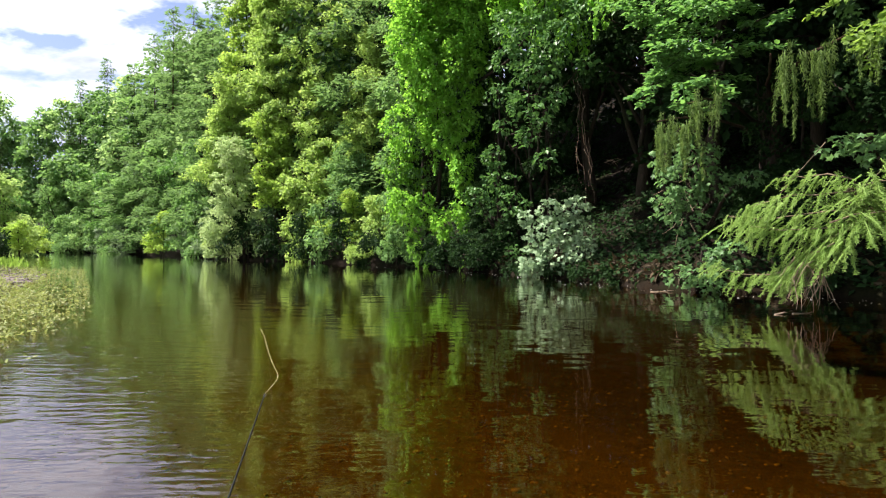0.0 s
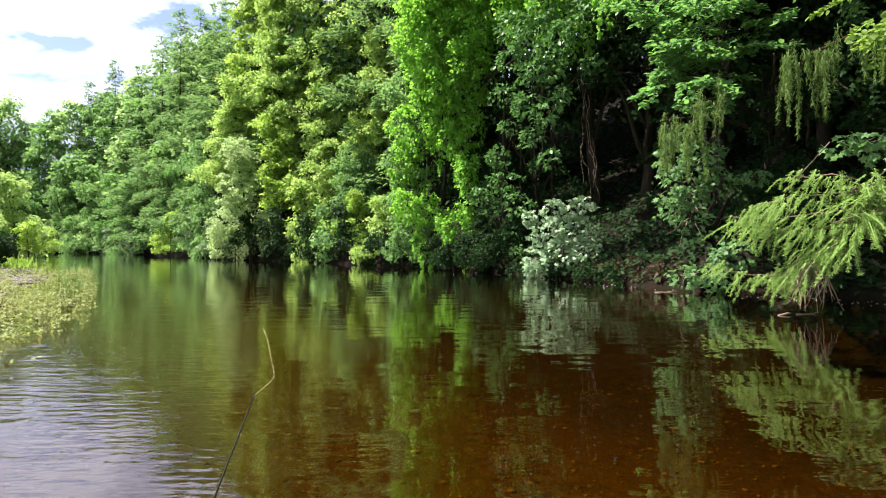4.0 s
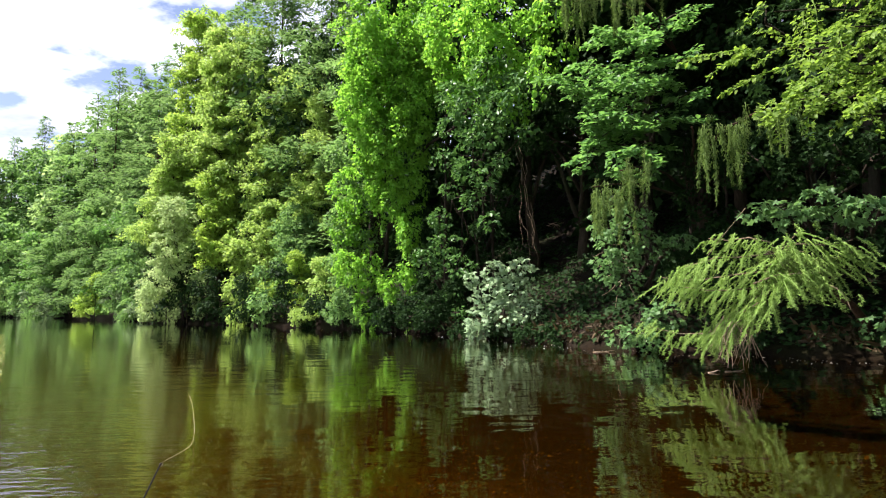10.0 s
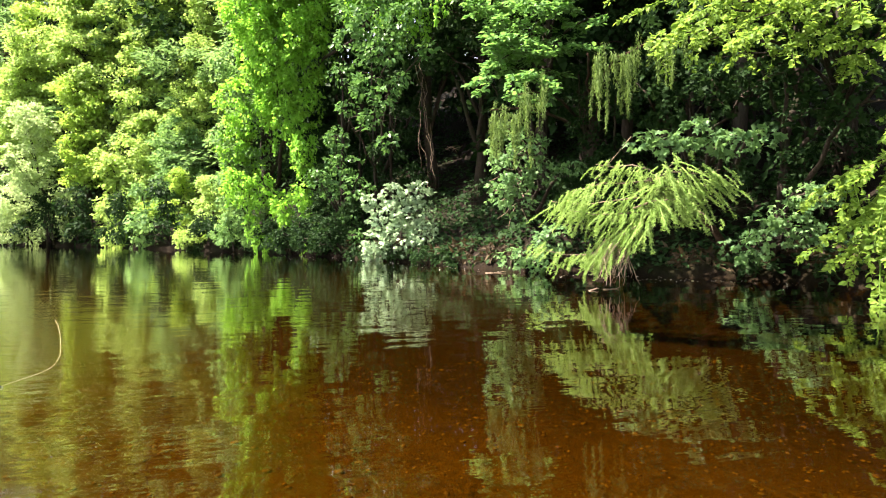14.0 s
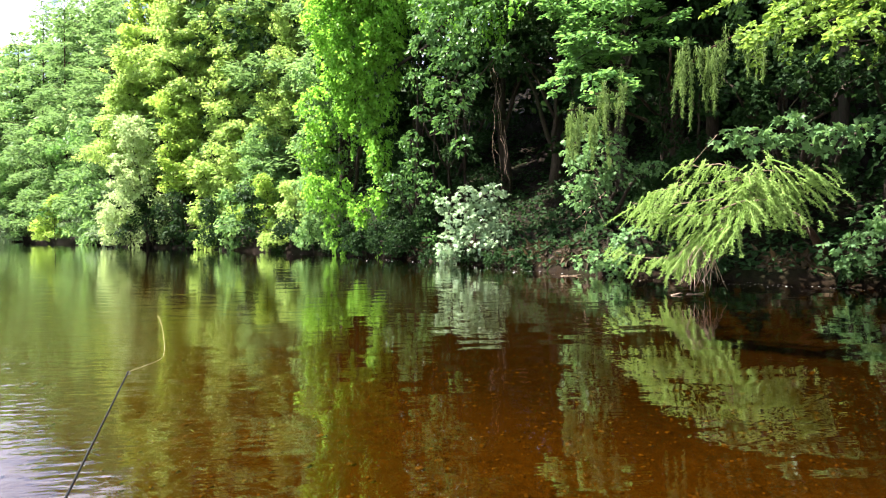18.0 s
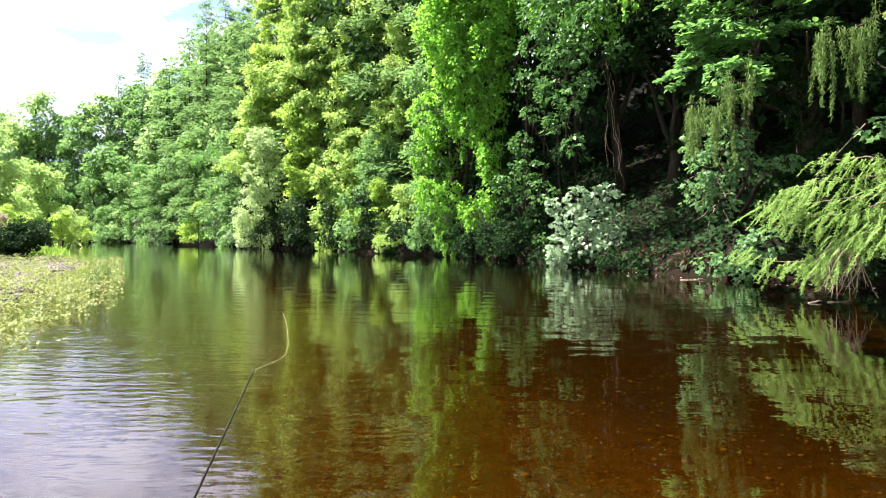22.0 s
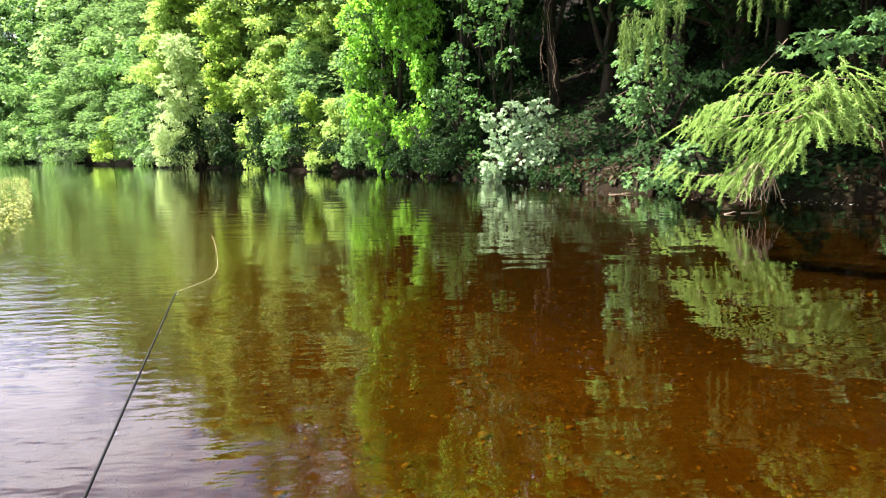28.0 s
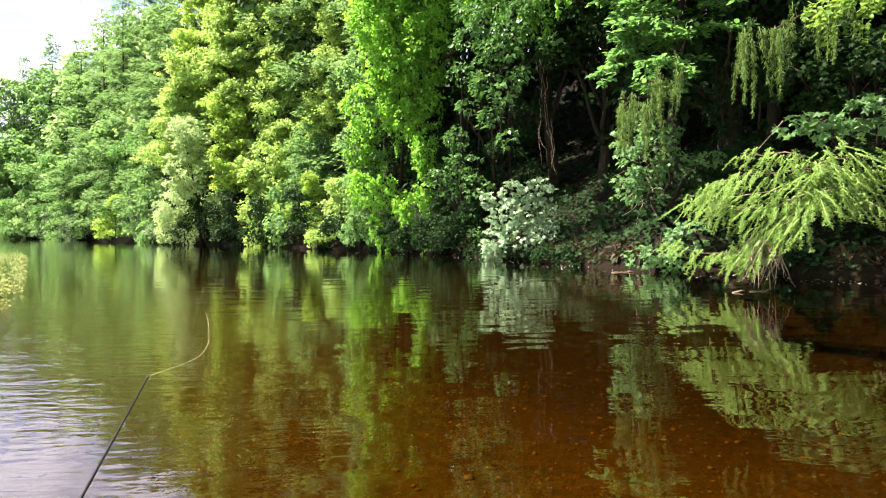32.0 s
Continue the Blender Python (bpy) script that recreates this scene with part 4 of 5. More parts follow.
def whitebeam():
    rng = np.random.default_rng(470)
    x, y = spot(-11.3, 24.6)
    z = at_z(x, y)
    ob = thing("whitebeam_bush", (x, y, z), "silvery white-leaved bush leaning over the water", "bush")
    ms = [(*place(yw, up, d), r, r, rz) for yw, up, d, r, rz in [(-8.6, -1.4, 23.6, 0.62, 0.7), (-10.8, -0.6, 23.4, 0.75, 0.7), (-13.2, -0.4, 23.5, 0.75, 0.65),
                                                                 (-14.3, -1.2, 23.6, 0.45, 0.4), (-9.6, 1.4, 23.7, 0.7, 0.65), (-12.2, 1.6, 23.6, 0.75, 0.65),
                                                                 (-10.2, 3.6, 23.9, 0.5, 0.5), (-12.8, 3.8, 24, 0.6, 0.5), (-7.9, 2.9, 24, 0.3, 0.3), (-8.4, -2.6, 23.5, 0.35, 0.3)]]
    woody(rng, ob, (x, y, z), (x - 0.3, y - 0.4, 2.6), 0.06, ms, M_BARK, 5)
    part("crown", ob, *clumps(rng, ms, 0.19, "palm", 0.8, 0.3, 0.6, 0.6, back=0.3), M_SILVER)


whitebeam()


def hanging_stems():
    """Bare pale climber stems that hang in the dark hollow, and a snapped bunch of twigs."""
    rng = np.random.default_rng(475)
    x, y = spot(-13.5, 26.5)
    z = at_z(x, y)
    ob = thing("dead_climber", (x, y, z), "bare dead climber stems hanging in the dark hollow", "climber")
    for yw, hi, lo in [(-12.4, 14.5, 6.2), (-12.9, 15.0, 8.0), (-13.4, 13.0, 5.6), (-13.9, 9.0, 4.2), (-12.7, 8.2, 3.8)]:
        p = bent(rng, place(yw, hi + 1.5, 25.0), place(yw - 0.7 + rng.normal() * 0.3, lo, 24.6), 12, 0.35)
        part("stem", ob, *tube(p, taper(0.009, 0.006, 12), 5), M_TWIG)
    tw = thing("broken_twigs", tuple(place(-15.8, 8.0, 25.0)), "small bunch of pale broken twigs caught in the shade", "twigs")
    for k in range(9):
        a = place(-15.9 + rng.normal() * 0.25, 8.2 + rng.normal() * 0.12, 25.0)
        part("twig", tw, *tube(bent(rng, a, a + np.array((rng.uniform(0.2, 0.5), rng.normal() * 0.2, rng.normal() * 0.12)), 5, 0.15), taper(0.012, 0.004, 5), 4), M_TWIG)
    stalk = bent(rng, place(-16.8, 7.4, 26.5), place(-15.9, 8.2, 25.0), 6, 0.08)
    part("stalk", tw, *tube(stalk, taper(0.03, 0.012, 6), 5), M_BARK)


hanging_stems()


def lime_bough():
    """Big layered leaves above the dark gap."""
    rng = np.random.default_rng(480)
    x, y = spot(-25.5, 24)
    z = at_z(x, y)
    ob = thing("lime_tree", (x, y, z), "lime tree with layered sunlit boughs reaching out", "tree")
    part("trunk", ob, *tube(bent(rng, (x, y, z - 0.4), (x - 0.5, y - 0.6, 15), 10, 0.05), taper(0.28, 0.12, 10), 9), M_BARK, smooth=True)
    for yw, up, d, n in [(-19.0, 14.6, 18.3, 10), (-18.6, 17.5, 18.6, 10), (-21, 16.5, 18.0, 12), (-20.5, 19.8, 18.6, 12), (-23, 18.8, 17.8, 12), (-22.3, 22, 18.6, 12),
                         (-25.2, 21, 17.8, 12), (-26.5, 17.4, 18.2, 10), (-24.3, 14.6, 18.2, 10), (-25.5, 24.5, 18.5, 12), (-28.5, 22.5, 18.4, 10),
                         (-21.5, 25.5, 18.8, 10), (-28.5, 26.5, 18.6, 10), (-18.2, 20.5, 18.8, 10), (-30.2, 20.0, 17.8, 9), (-19.2, 23.2, 19, 10),
                         (-22.6, 12.9, 18.0, 8)]:
        tip = place(yw, up, d * 0.92)
        root = np.array((x - 0.3, y - 0.4, tip[2] + 0.2 + rng.uniform(0, 1)))
        ax = bent(rng, root, tip, 7, 0.06, 0.08)
        st, en = [], []
        for k in range(n):
            s = ax[rng.integers(3, 7)] + rng.normal(size=3) * 0.1
            st.append(s)
            en.append(s + (tip - root) / np.linalg.norm(tip - root) * rng.uniform(0.3, 0.9) + np.array((rng.normal() * 0.6, rng.normal() * 0.5, -0.25 + rng.normal() * 0.2)))
        lv = sprays(rng, st, en, 0.185, "oval", 50, 0.21, level=1.2)
        part("limb", ob, *tube(ax, taper(0.06, 0.015, 7), 6), M_BARK, smooth=True)
        for v in lv:
            part("leaf_spray", ob, *v, M_LIME)


lime_bough()


def tassel_larch():
    """An old larch whose hanging twigs show between the leaves."""
    rng = np.random.default_rng(490)
    x, y = spot(-29.5, 25.5)
    z = at_z(x, y)
    ob = thing("larch_tree", (x, y, z), "old larch with long hanging yellow-green needle tassels", "conifer")
    part("trunk", ob, *tube(bent(rng, (x, y, z - 0.4), (x, y, 20), 10, 0.03), taper(0.3, 0.12, 10), 9), M_BARK, smooth=True)
    for y0, y1, u0, u1, d, n, l0, l1 in [(-20.0, -22.8, 11.2, 12.2, 17.2, 24, 0.5, 1.2), (-22.6, -25.4, 12.6, 14.6, 17.0, 18, 0.4, 1.1), (-29.2, -33.8, 16.0, 16.4, 16.0, 30, 0.3, 1.3),
                                         (-17.5, -21.5, 30.5, 32.0, 17.0, 26, 0.8, 1.6), (-22, -27.5, 30.5, 32.5, 16.5, 30, 0.7, 1.8), (-34.5, -38.0, 16.5, 18, 16, 10, 0.5, 1.1)]:
        tops = []
        for k in range(n):
            u = rng.random()
            tops.append(place(y0 + (y1 - y0) * u, u0 + (u1 - u0) * u + rng.normal() * 0.9 - 0.7 * (k % 4 == 0), 0.86 * d + rng.normal() * 0.4))
        mid = np.mean(tops, axis=0)
        ax = bent(rng, (x, y, mid[2] + 0.9), place(y0, u0 + 0.6, 0.86 * d), 8, 0.05, 0.05)
        lv = strands(rng, tops, rng.uniform(l0, l1, n), 0.085, "needles", 140, 0.034)
        part("bough", ob, *tube(ax, taper(0.07, 0.02, 8), 6), M_BARK_RED, smooth=True)
        for v in lv:
            part("needle_tassel", ob, *v, M_TASSEL)


tassel_larch()


def sycamore(seed, yaw, d, masses, leaf, mat, label, top, cover=0.7, twigs=0):
    rng = np.random.default_rng(seed)
    x, y = spot(yaw, d)
    z = at_z(x, y)
    ob = thing("sycamore_tree", (x, y, z), label, "tree", "sycamores on the bank")
    ms = [(*place(a, b, c), r, r, rz) for a, b, c, r, rz in masses]
    woody(rng, ob, (x, y, z), (x, y, top), 0.16, ms, M_BARK, 8)
    part("crown", ob, *clumps(rng, ms, leaf, "palm", cover, 0.4, 0.45, 0.5, back=0.25), mat)
    if twigs:
        a = place(yaw + 1.5, 5.0, d - 1.2)
        bits = []
        for k in range(twigs):
            s = a + rng.normal(size=3) * np.array((0.5, 0.3, 0.6))
            bits.append(tube(bent(rng, s, s + rng.normal(size=3) * np.array((0.5, 0.4, 0.45)), 5, 0.2), taper(0.012, 0.004, 5), 4))
        tagged(part("bare_twig", ob, *join(bits), M_TWIG, "bare reddish dead twigs"), kind="stuff")


sycamore(500, -24.0, 21.5, [(-21.2, 8.2, 18.6, 0.6, 0.6), (-23.5, 8.0, 18.5, 0.7, 0.6), (-22.2, 5.6, 18.4, 0.7, 0.6), (-24.8, 5.6, 18.6, 0.55, 0.5), (-21.2, 3.9, 18.5, 0.45, 0.5),
                            (-23.0, 2.8, 18.5, 0.5, 0.5), (-22.0, 10.2, 18.7, 0.5, 0.5), (-28.0, 6.3, 17.8, 0.3, 0.2)], 0.15, M_SYC,
         "sycamore with leaves hanging in front of the dark bank", 6, twigs=26)
sycamore(501, -40.0, 21.0, [(-34.2, 8.6, 15.0, 0.42, 0.25), (-36.5, 8.2, 14.8, 0.5, 0.26), (-39.0, 9.0, 14.8, 0.42, 0.3), (-42.0, 8.0, 14.8, 0.5, 0.3), (-44.0, 8.2, 15.0, 0.36, 0.26), (-40.4, 8.0, 15.0, 0.35, 0.25)],
         0.18, M_SYC, "sycamore with pale leaf sprays catching the sun", 7, 0.9)
# a sycamore whose shade is put into the leaf colour
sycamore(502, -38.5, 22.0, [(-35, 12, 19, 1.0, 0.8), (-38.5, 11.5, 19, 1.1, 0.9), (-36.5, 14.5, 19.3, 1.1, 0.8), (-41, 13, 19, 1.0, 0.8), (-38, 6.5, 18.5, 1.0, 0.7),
                            (-41, 5.5, 18.5, 0.9, 0.6), (-45, 13, 19, 1.0, 0.9)], 0.18, M_SHADED, "sycamore deep in the wood with shade painted into its leaves", 9, 0.7)
# darker leaves give the gaps behind the beech their shade by colour
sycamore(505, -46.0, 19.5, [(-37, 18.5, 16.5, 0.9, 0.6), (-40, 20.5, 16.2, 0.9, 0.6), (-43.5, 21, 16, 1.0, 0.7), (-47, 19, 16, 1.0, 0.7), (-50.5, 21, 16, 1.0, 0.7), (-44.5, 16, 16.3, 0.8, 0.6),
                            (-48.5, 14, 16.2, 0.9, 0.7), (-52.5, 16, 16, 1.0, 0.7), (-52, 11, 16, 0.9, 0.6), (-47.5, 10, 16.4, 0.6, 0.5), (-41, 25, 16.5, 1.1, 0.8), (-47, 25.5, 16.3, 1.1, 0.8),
                            (-52.5, 26, 16, 1.1, 0.8), (-36, 23.5, 16.8, 1.0, 0.7)], 0.18, M_SHADED, "leafy boughs behind the beech sprays, shade painted into the leaves", 12, 0.6)
sycamore(503, -45.6, 18.6, [(-43.0, -1.2, 16.8, 0.55, 0.4), (-45.0, -0.6, 16.6, 0.55, 0.45), (-46.3, 1.4, 16.6, 0.55, 0.4), (-48, 3.2, 16.6, 0.6, 0.4), (-44.3, 0.9, 16.9, 0.4, 0.3),
                            (-47.5, 0.2, 16.7, 0.5, 0.4)], 0.16, M_SYC, "low sycamore shrub on the shaded bank", 2.6, 0.75)
sycamore(504, -24.0, 18.9, [(-22.0, -2.8, 18.0, 0.4, 0.3), (-23.6, -2.4, 17.9, 0.5, 0.35), (-25.0, -1.4, 17.8, 0.5, 0.4), (-26.5, -0.6, 17.6, 0.5, 0.4), (-24.6, -3.2, 17.8, 0.4, 0.25)],
         0.14, M_SYC, "low leafy shrub at the river's edge", 1.2, 0.75)


def larch_branch():
    """A fallen-over young larch: bright needle sprays that reach down to the water."""
    rng = np.random.default_rng(510)
    x, y = spot(-42.0, 18.6)
    z = at_z(x, y)
    ob = thing("larch_branch", (x, y, z), "bright fresh-green larch bough hanging over the river", "conifer")
    root = np.array((x, y, z - 0.2))
    heart = place(-36.2, 3.2, 14.4)
    stem = bent(rng, root, heart, 8, 0.05, 0.08)
    part("stem", ob, *tube(stem, taper(0.11, 0.05, 8), 8), M_BARK_RED, smooth=True)
    # arms of the bough: bearings and elevations from the root outwards, droop of their twigs, lean of the twigs, twigs for each metre
    arms = [([(-35.2, 5.7), (-33.4, 6.3), (-31.8, 6.1), (-30.1, 6.4)], 0.20, 0.50, -0.10, 13),
            ([(-35.7, 4.9), (-33.0, 4.6), (-30.6, 4.6), (-28.4, 4.0), (-27.3, 3.5)], 0.25, 0.60, -0.12, 14),
            ([(-34.8, 3.2), (-32.1, 3.0), (-29.1, 2.6), (-26.0, 2.9)], 0.25, 0.65, -0.15, 14),
            ([(-34.9, 1.9), (-32.5, 1.7), (-30.1, 1.6), (-27.7, 2.0)], 0.25, 0.60, -0.20, 13),
            ([(-31.2, -1.6), (-29.5, -2.3), (-27.0, -2.3), (-24.6, -1.6)], 0.10, 0.40, -0.10, 15),
            ([(-35.7, 2.7), (-34.0, 0.6), (-32.1, -0.7), (-30.4, -2.0)], 0.30, 0.70, -0.30, 20),
            ([(-34.8, 2.2), (-33.0, 0.2), (-31.2, -1.0), (-30.0, -2.6)], 0.20, 0.50, -0.25, 16),
            ([(-34.8, 4.9), (-37.0, 5.5), (-39.1, 5.3), (-41.0, 5.6)], 0.25, 0.65, 0.10, 15),
            ([(-34.4, 3.6), (-36.6, 4.2), (-38.7, 4.1), (-39.9, 4.2)], 0.30, 0.75, 0.05, 19),
            ([(-33.6, 2.2), (-35.4, 2.9), (-37.2, 3.0), (-38.6, 3.0)], 0.35, 0.75, -0.05, 19),
            ([(-35.0, 5.0), (-36.4, 5.0), (-37.6, 4.8)], 0.30, 0.70, -0.15, 18),
            ([(-35.7, 5.2), (-36.8, 6.1), (-37.3, 6.9)], 0.10, 0.28, -0.05, 12),
            ([(-38.4, 2.3), (-39.6, 1.7), (-40.2, 1.0), (-40.5, -0.1)], 0.08, 0.20, 0.0, 9)]
    for line, d0, d1, lean, per in arms:
        dist = 13.2 + rng.normal() * 0.3
        knots = [heart] + [place(a, b, dist + rng.normal() * 0.06) for a, b in line]
        ax = np.concatenate([bent(rng, p, q, 5, 0.06)[:-1] for p, q in zip(knots[:-1], knots[1:])] + [np.array(knots[-1])[None]])
        part("bough", ob, *tube(ax, taper(0.020, 0.005, len(ax)), 5), M_TWIG, smooth=True)
        run = np.linalg.norm(np.array(knots[-1]) - np.array(knots[1])) + 0.2
        for k in range(int(1.75 * per * run)):
            u = 4 + rng.random() * (len(ax) - 5)
            i = int(u)
            a = ax[i] + (ax[min(i + 1, len(ax) - 1)] - ax[i]) * (u - i) + rng.normal(size=3) * np.array((0.06, 0.22, 0.07))
            out = unit((ax[min(i + 1, len(ax) - 1)] - ax[max(i - 1, 0)])[None])[0]
            ln = rng.uniform(d0, d1 * 1.15)
            b = a + (out * rng.uniform(0.15, 0.5) + np.array((lean, -0.1, -0.75)) + rng.normal(size=3) * np.array((0.23, 0.25, 0.17))) * ln
            b[2] = max(b[2], 0.05)
            lv = sprays(rng, [a], [b], 0.062, "needles", 165, 0.024, 0.06)
            part("needle_spray", ob, *lv[0], M_BRANCH)
    dead = []
    for k in range(54):
        a = place(rng.uniform(-33.4, -31.0), rng.uniform(-2.6, -0.6), 13.0 + rng.normal() * 0.15)
        b = a + np.array((rng.normal() * 0.22 - 0.12, rng.normal() * 0.2, -rng.uniform(0.25, 0.7)))
        b[2] = max(b[2], 0.02)
        dead.append(tube(bent(rng, a, b, 5, 0.16), taper(0.010, 0.004, 5), 4))
    tagged(part("dead_twig", ob, *join(dead), M_TWIG, "bare brown dead twigs touching the water"), kind="stuff")
    part("bare_twig", ob, *tube(bent(rng, place(-33.3, 8.9, 14.2), place(-30.0, 4.8, 13.6), 7, 0.05), taper(0.012, 0.006, 7), 5), M_TWIG)


larch_branch()


def beech(seed, yaw, d, sprays_at, label, leaf=0.11, top=14, reach=(0.5, 1.2), count=9, per=52):
    rng = np.random.default_rng(seed)
    x, y = spot(yaw, d)
    z = at_z(x, y)
    ob = thing("beech_tree", (x, y, z), label, "tree", "beeches over the water")
    trunk = bent(rng, (x, y, z - 0.4), (x - 0.3, y, top), 10, 0.04)
    part("trunk", ob, *tube(trunk, taper(0.3, 0.1, 10), 10), M_BARK, smooth=True)
    for yw, up, dd in sprays_at:
        tip = place(yw, up, dd)
        root = np.array((x, y, np.clip(tip[2] - 0.3, z + 1.0, top - 0.5)))
        ax = bent(rng, root, tip, 8, 0.05, 0.10)
        st, en = [], []
        out = unit((tip - root)[None])[0]
        for k in range(count):
            s = ax[rng.integers(4, 8)] + rng.normal(size=3) * 0.12
            st.append(s)
            en.append(s + out * rng.uniform(*reach) + np.array((rng.normal() * 0.4, rng.normal() * 0.4, -0.62 + rng.normal() * 0.28)))
        lv = sprays(rng, st, en, leaf, "oval", per, 0.13, level=0.5, hang=0.3)
        part("limb", ob, *tube(ax, taper(0.05, 0.012, 8), 6), M_BARK, smooth=True)
        for v in lv:
            part("leaf_spray", ob, *v, M_BEECH)


beech(530, -50.0, 20.0, [(-36.2, 17.6, 12.6), (-38.5, 18.6, 12.4), (-41, 19.4, 12.2), (-40, 16.8, 12.3), (-43.5, 18.0, 12.2), (-46, 19.5, 12.2), (-38.5, 21.5, 12.8), (-42, 22.5, 12.6),
                         (-45.5, 23, 12.6), (-49, 21.5, 12.4), (-50.5, 18, 12.3), (-52.5, 15, 12.4), (-53.5, 20, 12.5), (-36.5, 25, 13),
                         (-40.5, 26.5, 13), (-45, 27.5, 13), (-50, 26.5, 13), (-35.0, 22.0, 13), (-55, 24, 13), (-56, 17, 12.5)],
      "beech with yellow-green sprays arching over the river")
beech(531, -56.5, 17.5, [(-50.8, 5.0, 13.5), (-51.3, 2.2, 13.4), (-52.8, 7.0, 13.4), (-52.2, -0.6, 13.3), (-53.8, 3.8, 13.0), (-54, 0.6, 13.0), (-53.4, -2.2, 13.2), (-55.2, -2.8, 13.0),
                         (-55.8, 1.5, 12.8), (-55.8, 6.5, 12.8), (-55.3, 9.5, 13), (-57.8, 4, 12.6), (-57.8, -1, 12.6), (-59.8, 6, 12.6), (-59.8, 1, 12.6), (-57.3, 11, 13)],
      "beech with low bright boughs sweeping to the water", top=9, reach=(0.4, 1.0))

# trunks that stand in the dark wood
for k, (yw, d, r, h) in enumerate([(-50.2, 21, 0.36, 14), (-42.4, 22, 0.28, 14), (-47.4, 23, 0.2, 12), (-33, 24, 0.25, 14)]):
    rng = np.random.default_rng(560 + k)
    x, y = spot(yw, d)
    z = at_z(x, y)
    ob = thing("tree_trunk", (x, y, z), "dark bare trunk standing in the shade of the wood", "tree", "trunks in the wood")
    part("trunk", ob, *tube(bent(rng, (x, y, z - 0.4), (x + rng.normal() * 0.3, y, h), 9, 0.03), taper(r, r * 0.6, 9), 10), M_BARK, smooth=True)
    part("stub", ob, *tube(bent(rng, (x, y, z + 2.5), (x - 0.7, y - 0.4, z + 3.0), 4, 0.1), taper(0.04, 0.015, 4), 5), M_BARK)

# ---------------------------------------------------------------- the wood behind, one mass up the slope


def skyline(yaw):
    """Elevation of the tree tops by bearing, for the wood behind the front rows."""
    return float(np.interp(yaw, [-60, 10, 15, 18, 21, 25, 28, 31, 34, 37, 45], [38, 29, 26, 24, 20, 17, 12.5, 11, 10, 8.5, 6]))


def back_wood():
    rng = np.random.default_rng(600)
    ms = []
    line = SHORE_FAR[3:15]
    seg = np.hypot(*np.diff(line, axis=0).T)
    run = np.concatenate([[0], np.cumsum(seg)])
    for k in range(1150):
        s = rng.uniform(0, run[-1])
        i = min(int(np.searchsorted(run, s)) - 1, len(seg) - 1)
        i = max(i, 0)
        t = (line[i + 1] - line[i]) / seg[i]
        q = line[i] + t * (s - run[i]) + np.array((-t[1], t[0])) * rng.uniform(5.0, 26)
        dd = math.hypot(*q)
        yw = math.degrees(math.atan2(-q[0], q[1]))
        zz = at_z(*q) + rng.uniform(0.4, 20)
        if zz + 1.6 > EYE + dd * math.tan(radians(skyline(yw))):
            continue
        w = rng.uniform(1.5, 2.6)
        ms.append((q[0], q[1], zz, w, w, w * 0.8))
    # unseen canopy added above the view to shade the wood
    for k in range(150):
        yw, dd = rng.uniform(-62, 0), rng.uniform(22, 42)
        x, y = spot(yw, dd)
        if beyond(SHORE_FAR, np.array([x]), np.array([y]))[0] > 3.5:
            ms.append((x, y, EYE + dd * math.tan(radians(rng.uniform(34.5, 43))), 2.4, 2.4, 1.6))
    # roof of leaves added over the hollow to hold off the sun
    for k in range(360):
        yw, dd = rng.uniform(-34, -4), rng.uniform(20.0, 31)
        if yw > -17 and dd < 26:
            continue
        up = rng.uniform(35 if yw > -17 else 28 if dd < 25 else 24, 46)
        ms.append((*place(yw, up, dd), 1.9, 1.9, 1.2))
    # unseen high fill added to close a sky gap in the reflections
    for k in range(70):
        ms.append((*place(rng.uniform(-5, 10), rng.uniform(33, 46), rng.uniform(38, 46)), 2.6, 2.6, 1.8))
    for k in range(70):
        ms.append((*place(rng.uniform(-10, 0), rng.uniform(7, 33), rng.uniform(37, 44)), 2.2, 2.2, 1.8))
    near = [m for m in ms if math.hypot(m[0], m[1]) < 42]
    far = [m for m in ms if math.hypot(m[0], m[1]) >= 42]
    tagged(new("woodland", mesh_from("woodland", *join([clumps(rng, near, 0.47, "blade", 0.46, 1.1, 0.5, 0.4, back=0.02), clumps(rng, far, 0.66, "blade", 0.32, 1.5, 0.6, 0.4, back=0.02)]), M_SHADED)),
           "foliage of the wood behind with shade in its colour, unseen canopy added", "woodland", kind="stuff")


back_wood()

# leaf layer that hides sunlit soil, with the shade in its colour
def dark_ground_cover():
    rng = np.random.default_rng(610)
    line = SHORE_FAR[7:14]
    seg = np.hypot(*np.diff(line, axis=0).T)
    run = np.concatenate([[0], np.cumsum(seg)])
    n = 30000
    s = rng.uniform(0, run[-1], n)
    i = np.clip(np.searchsorted(run, s) - 1, 0, len(seg) - 1)
    t = (line[i + 1] - line[i]) / seg[i][:, None]
    q = line[i] + t * (s - run[i])[:, None] + np.stack([-t[:, 1], t[:, 0]], -1) * (rng.random(n) ** 1.2 * 17)[:, None]
    near = beyond(SHORE_FAR, q[:, 0], q[:, 1]) < 5
    q = q[near | (lumps(q[:, 0], q[:, 1], 1.3) > -0.25)]
    m = len(q)
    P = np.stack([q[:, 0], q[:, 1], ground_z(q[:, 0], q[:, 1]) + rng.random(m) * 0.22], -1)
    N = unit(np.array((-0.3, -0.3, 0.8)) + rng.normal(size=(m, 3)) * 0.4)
    tagged(new("dark_ground_cover", mesh_from("dark_ground_cover", *leaf_cloud(P, N, unit(rng.normal(size=(m, 3))), rng.uniform(0.12, 0.30, m), "blade"), M_SHADED)),
           "leaf cover over the slope, the bank's shade painted into its colour", "ground cover", kind="stuff")


dark_ground_cover()


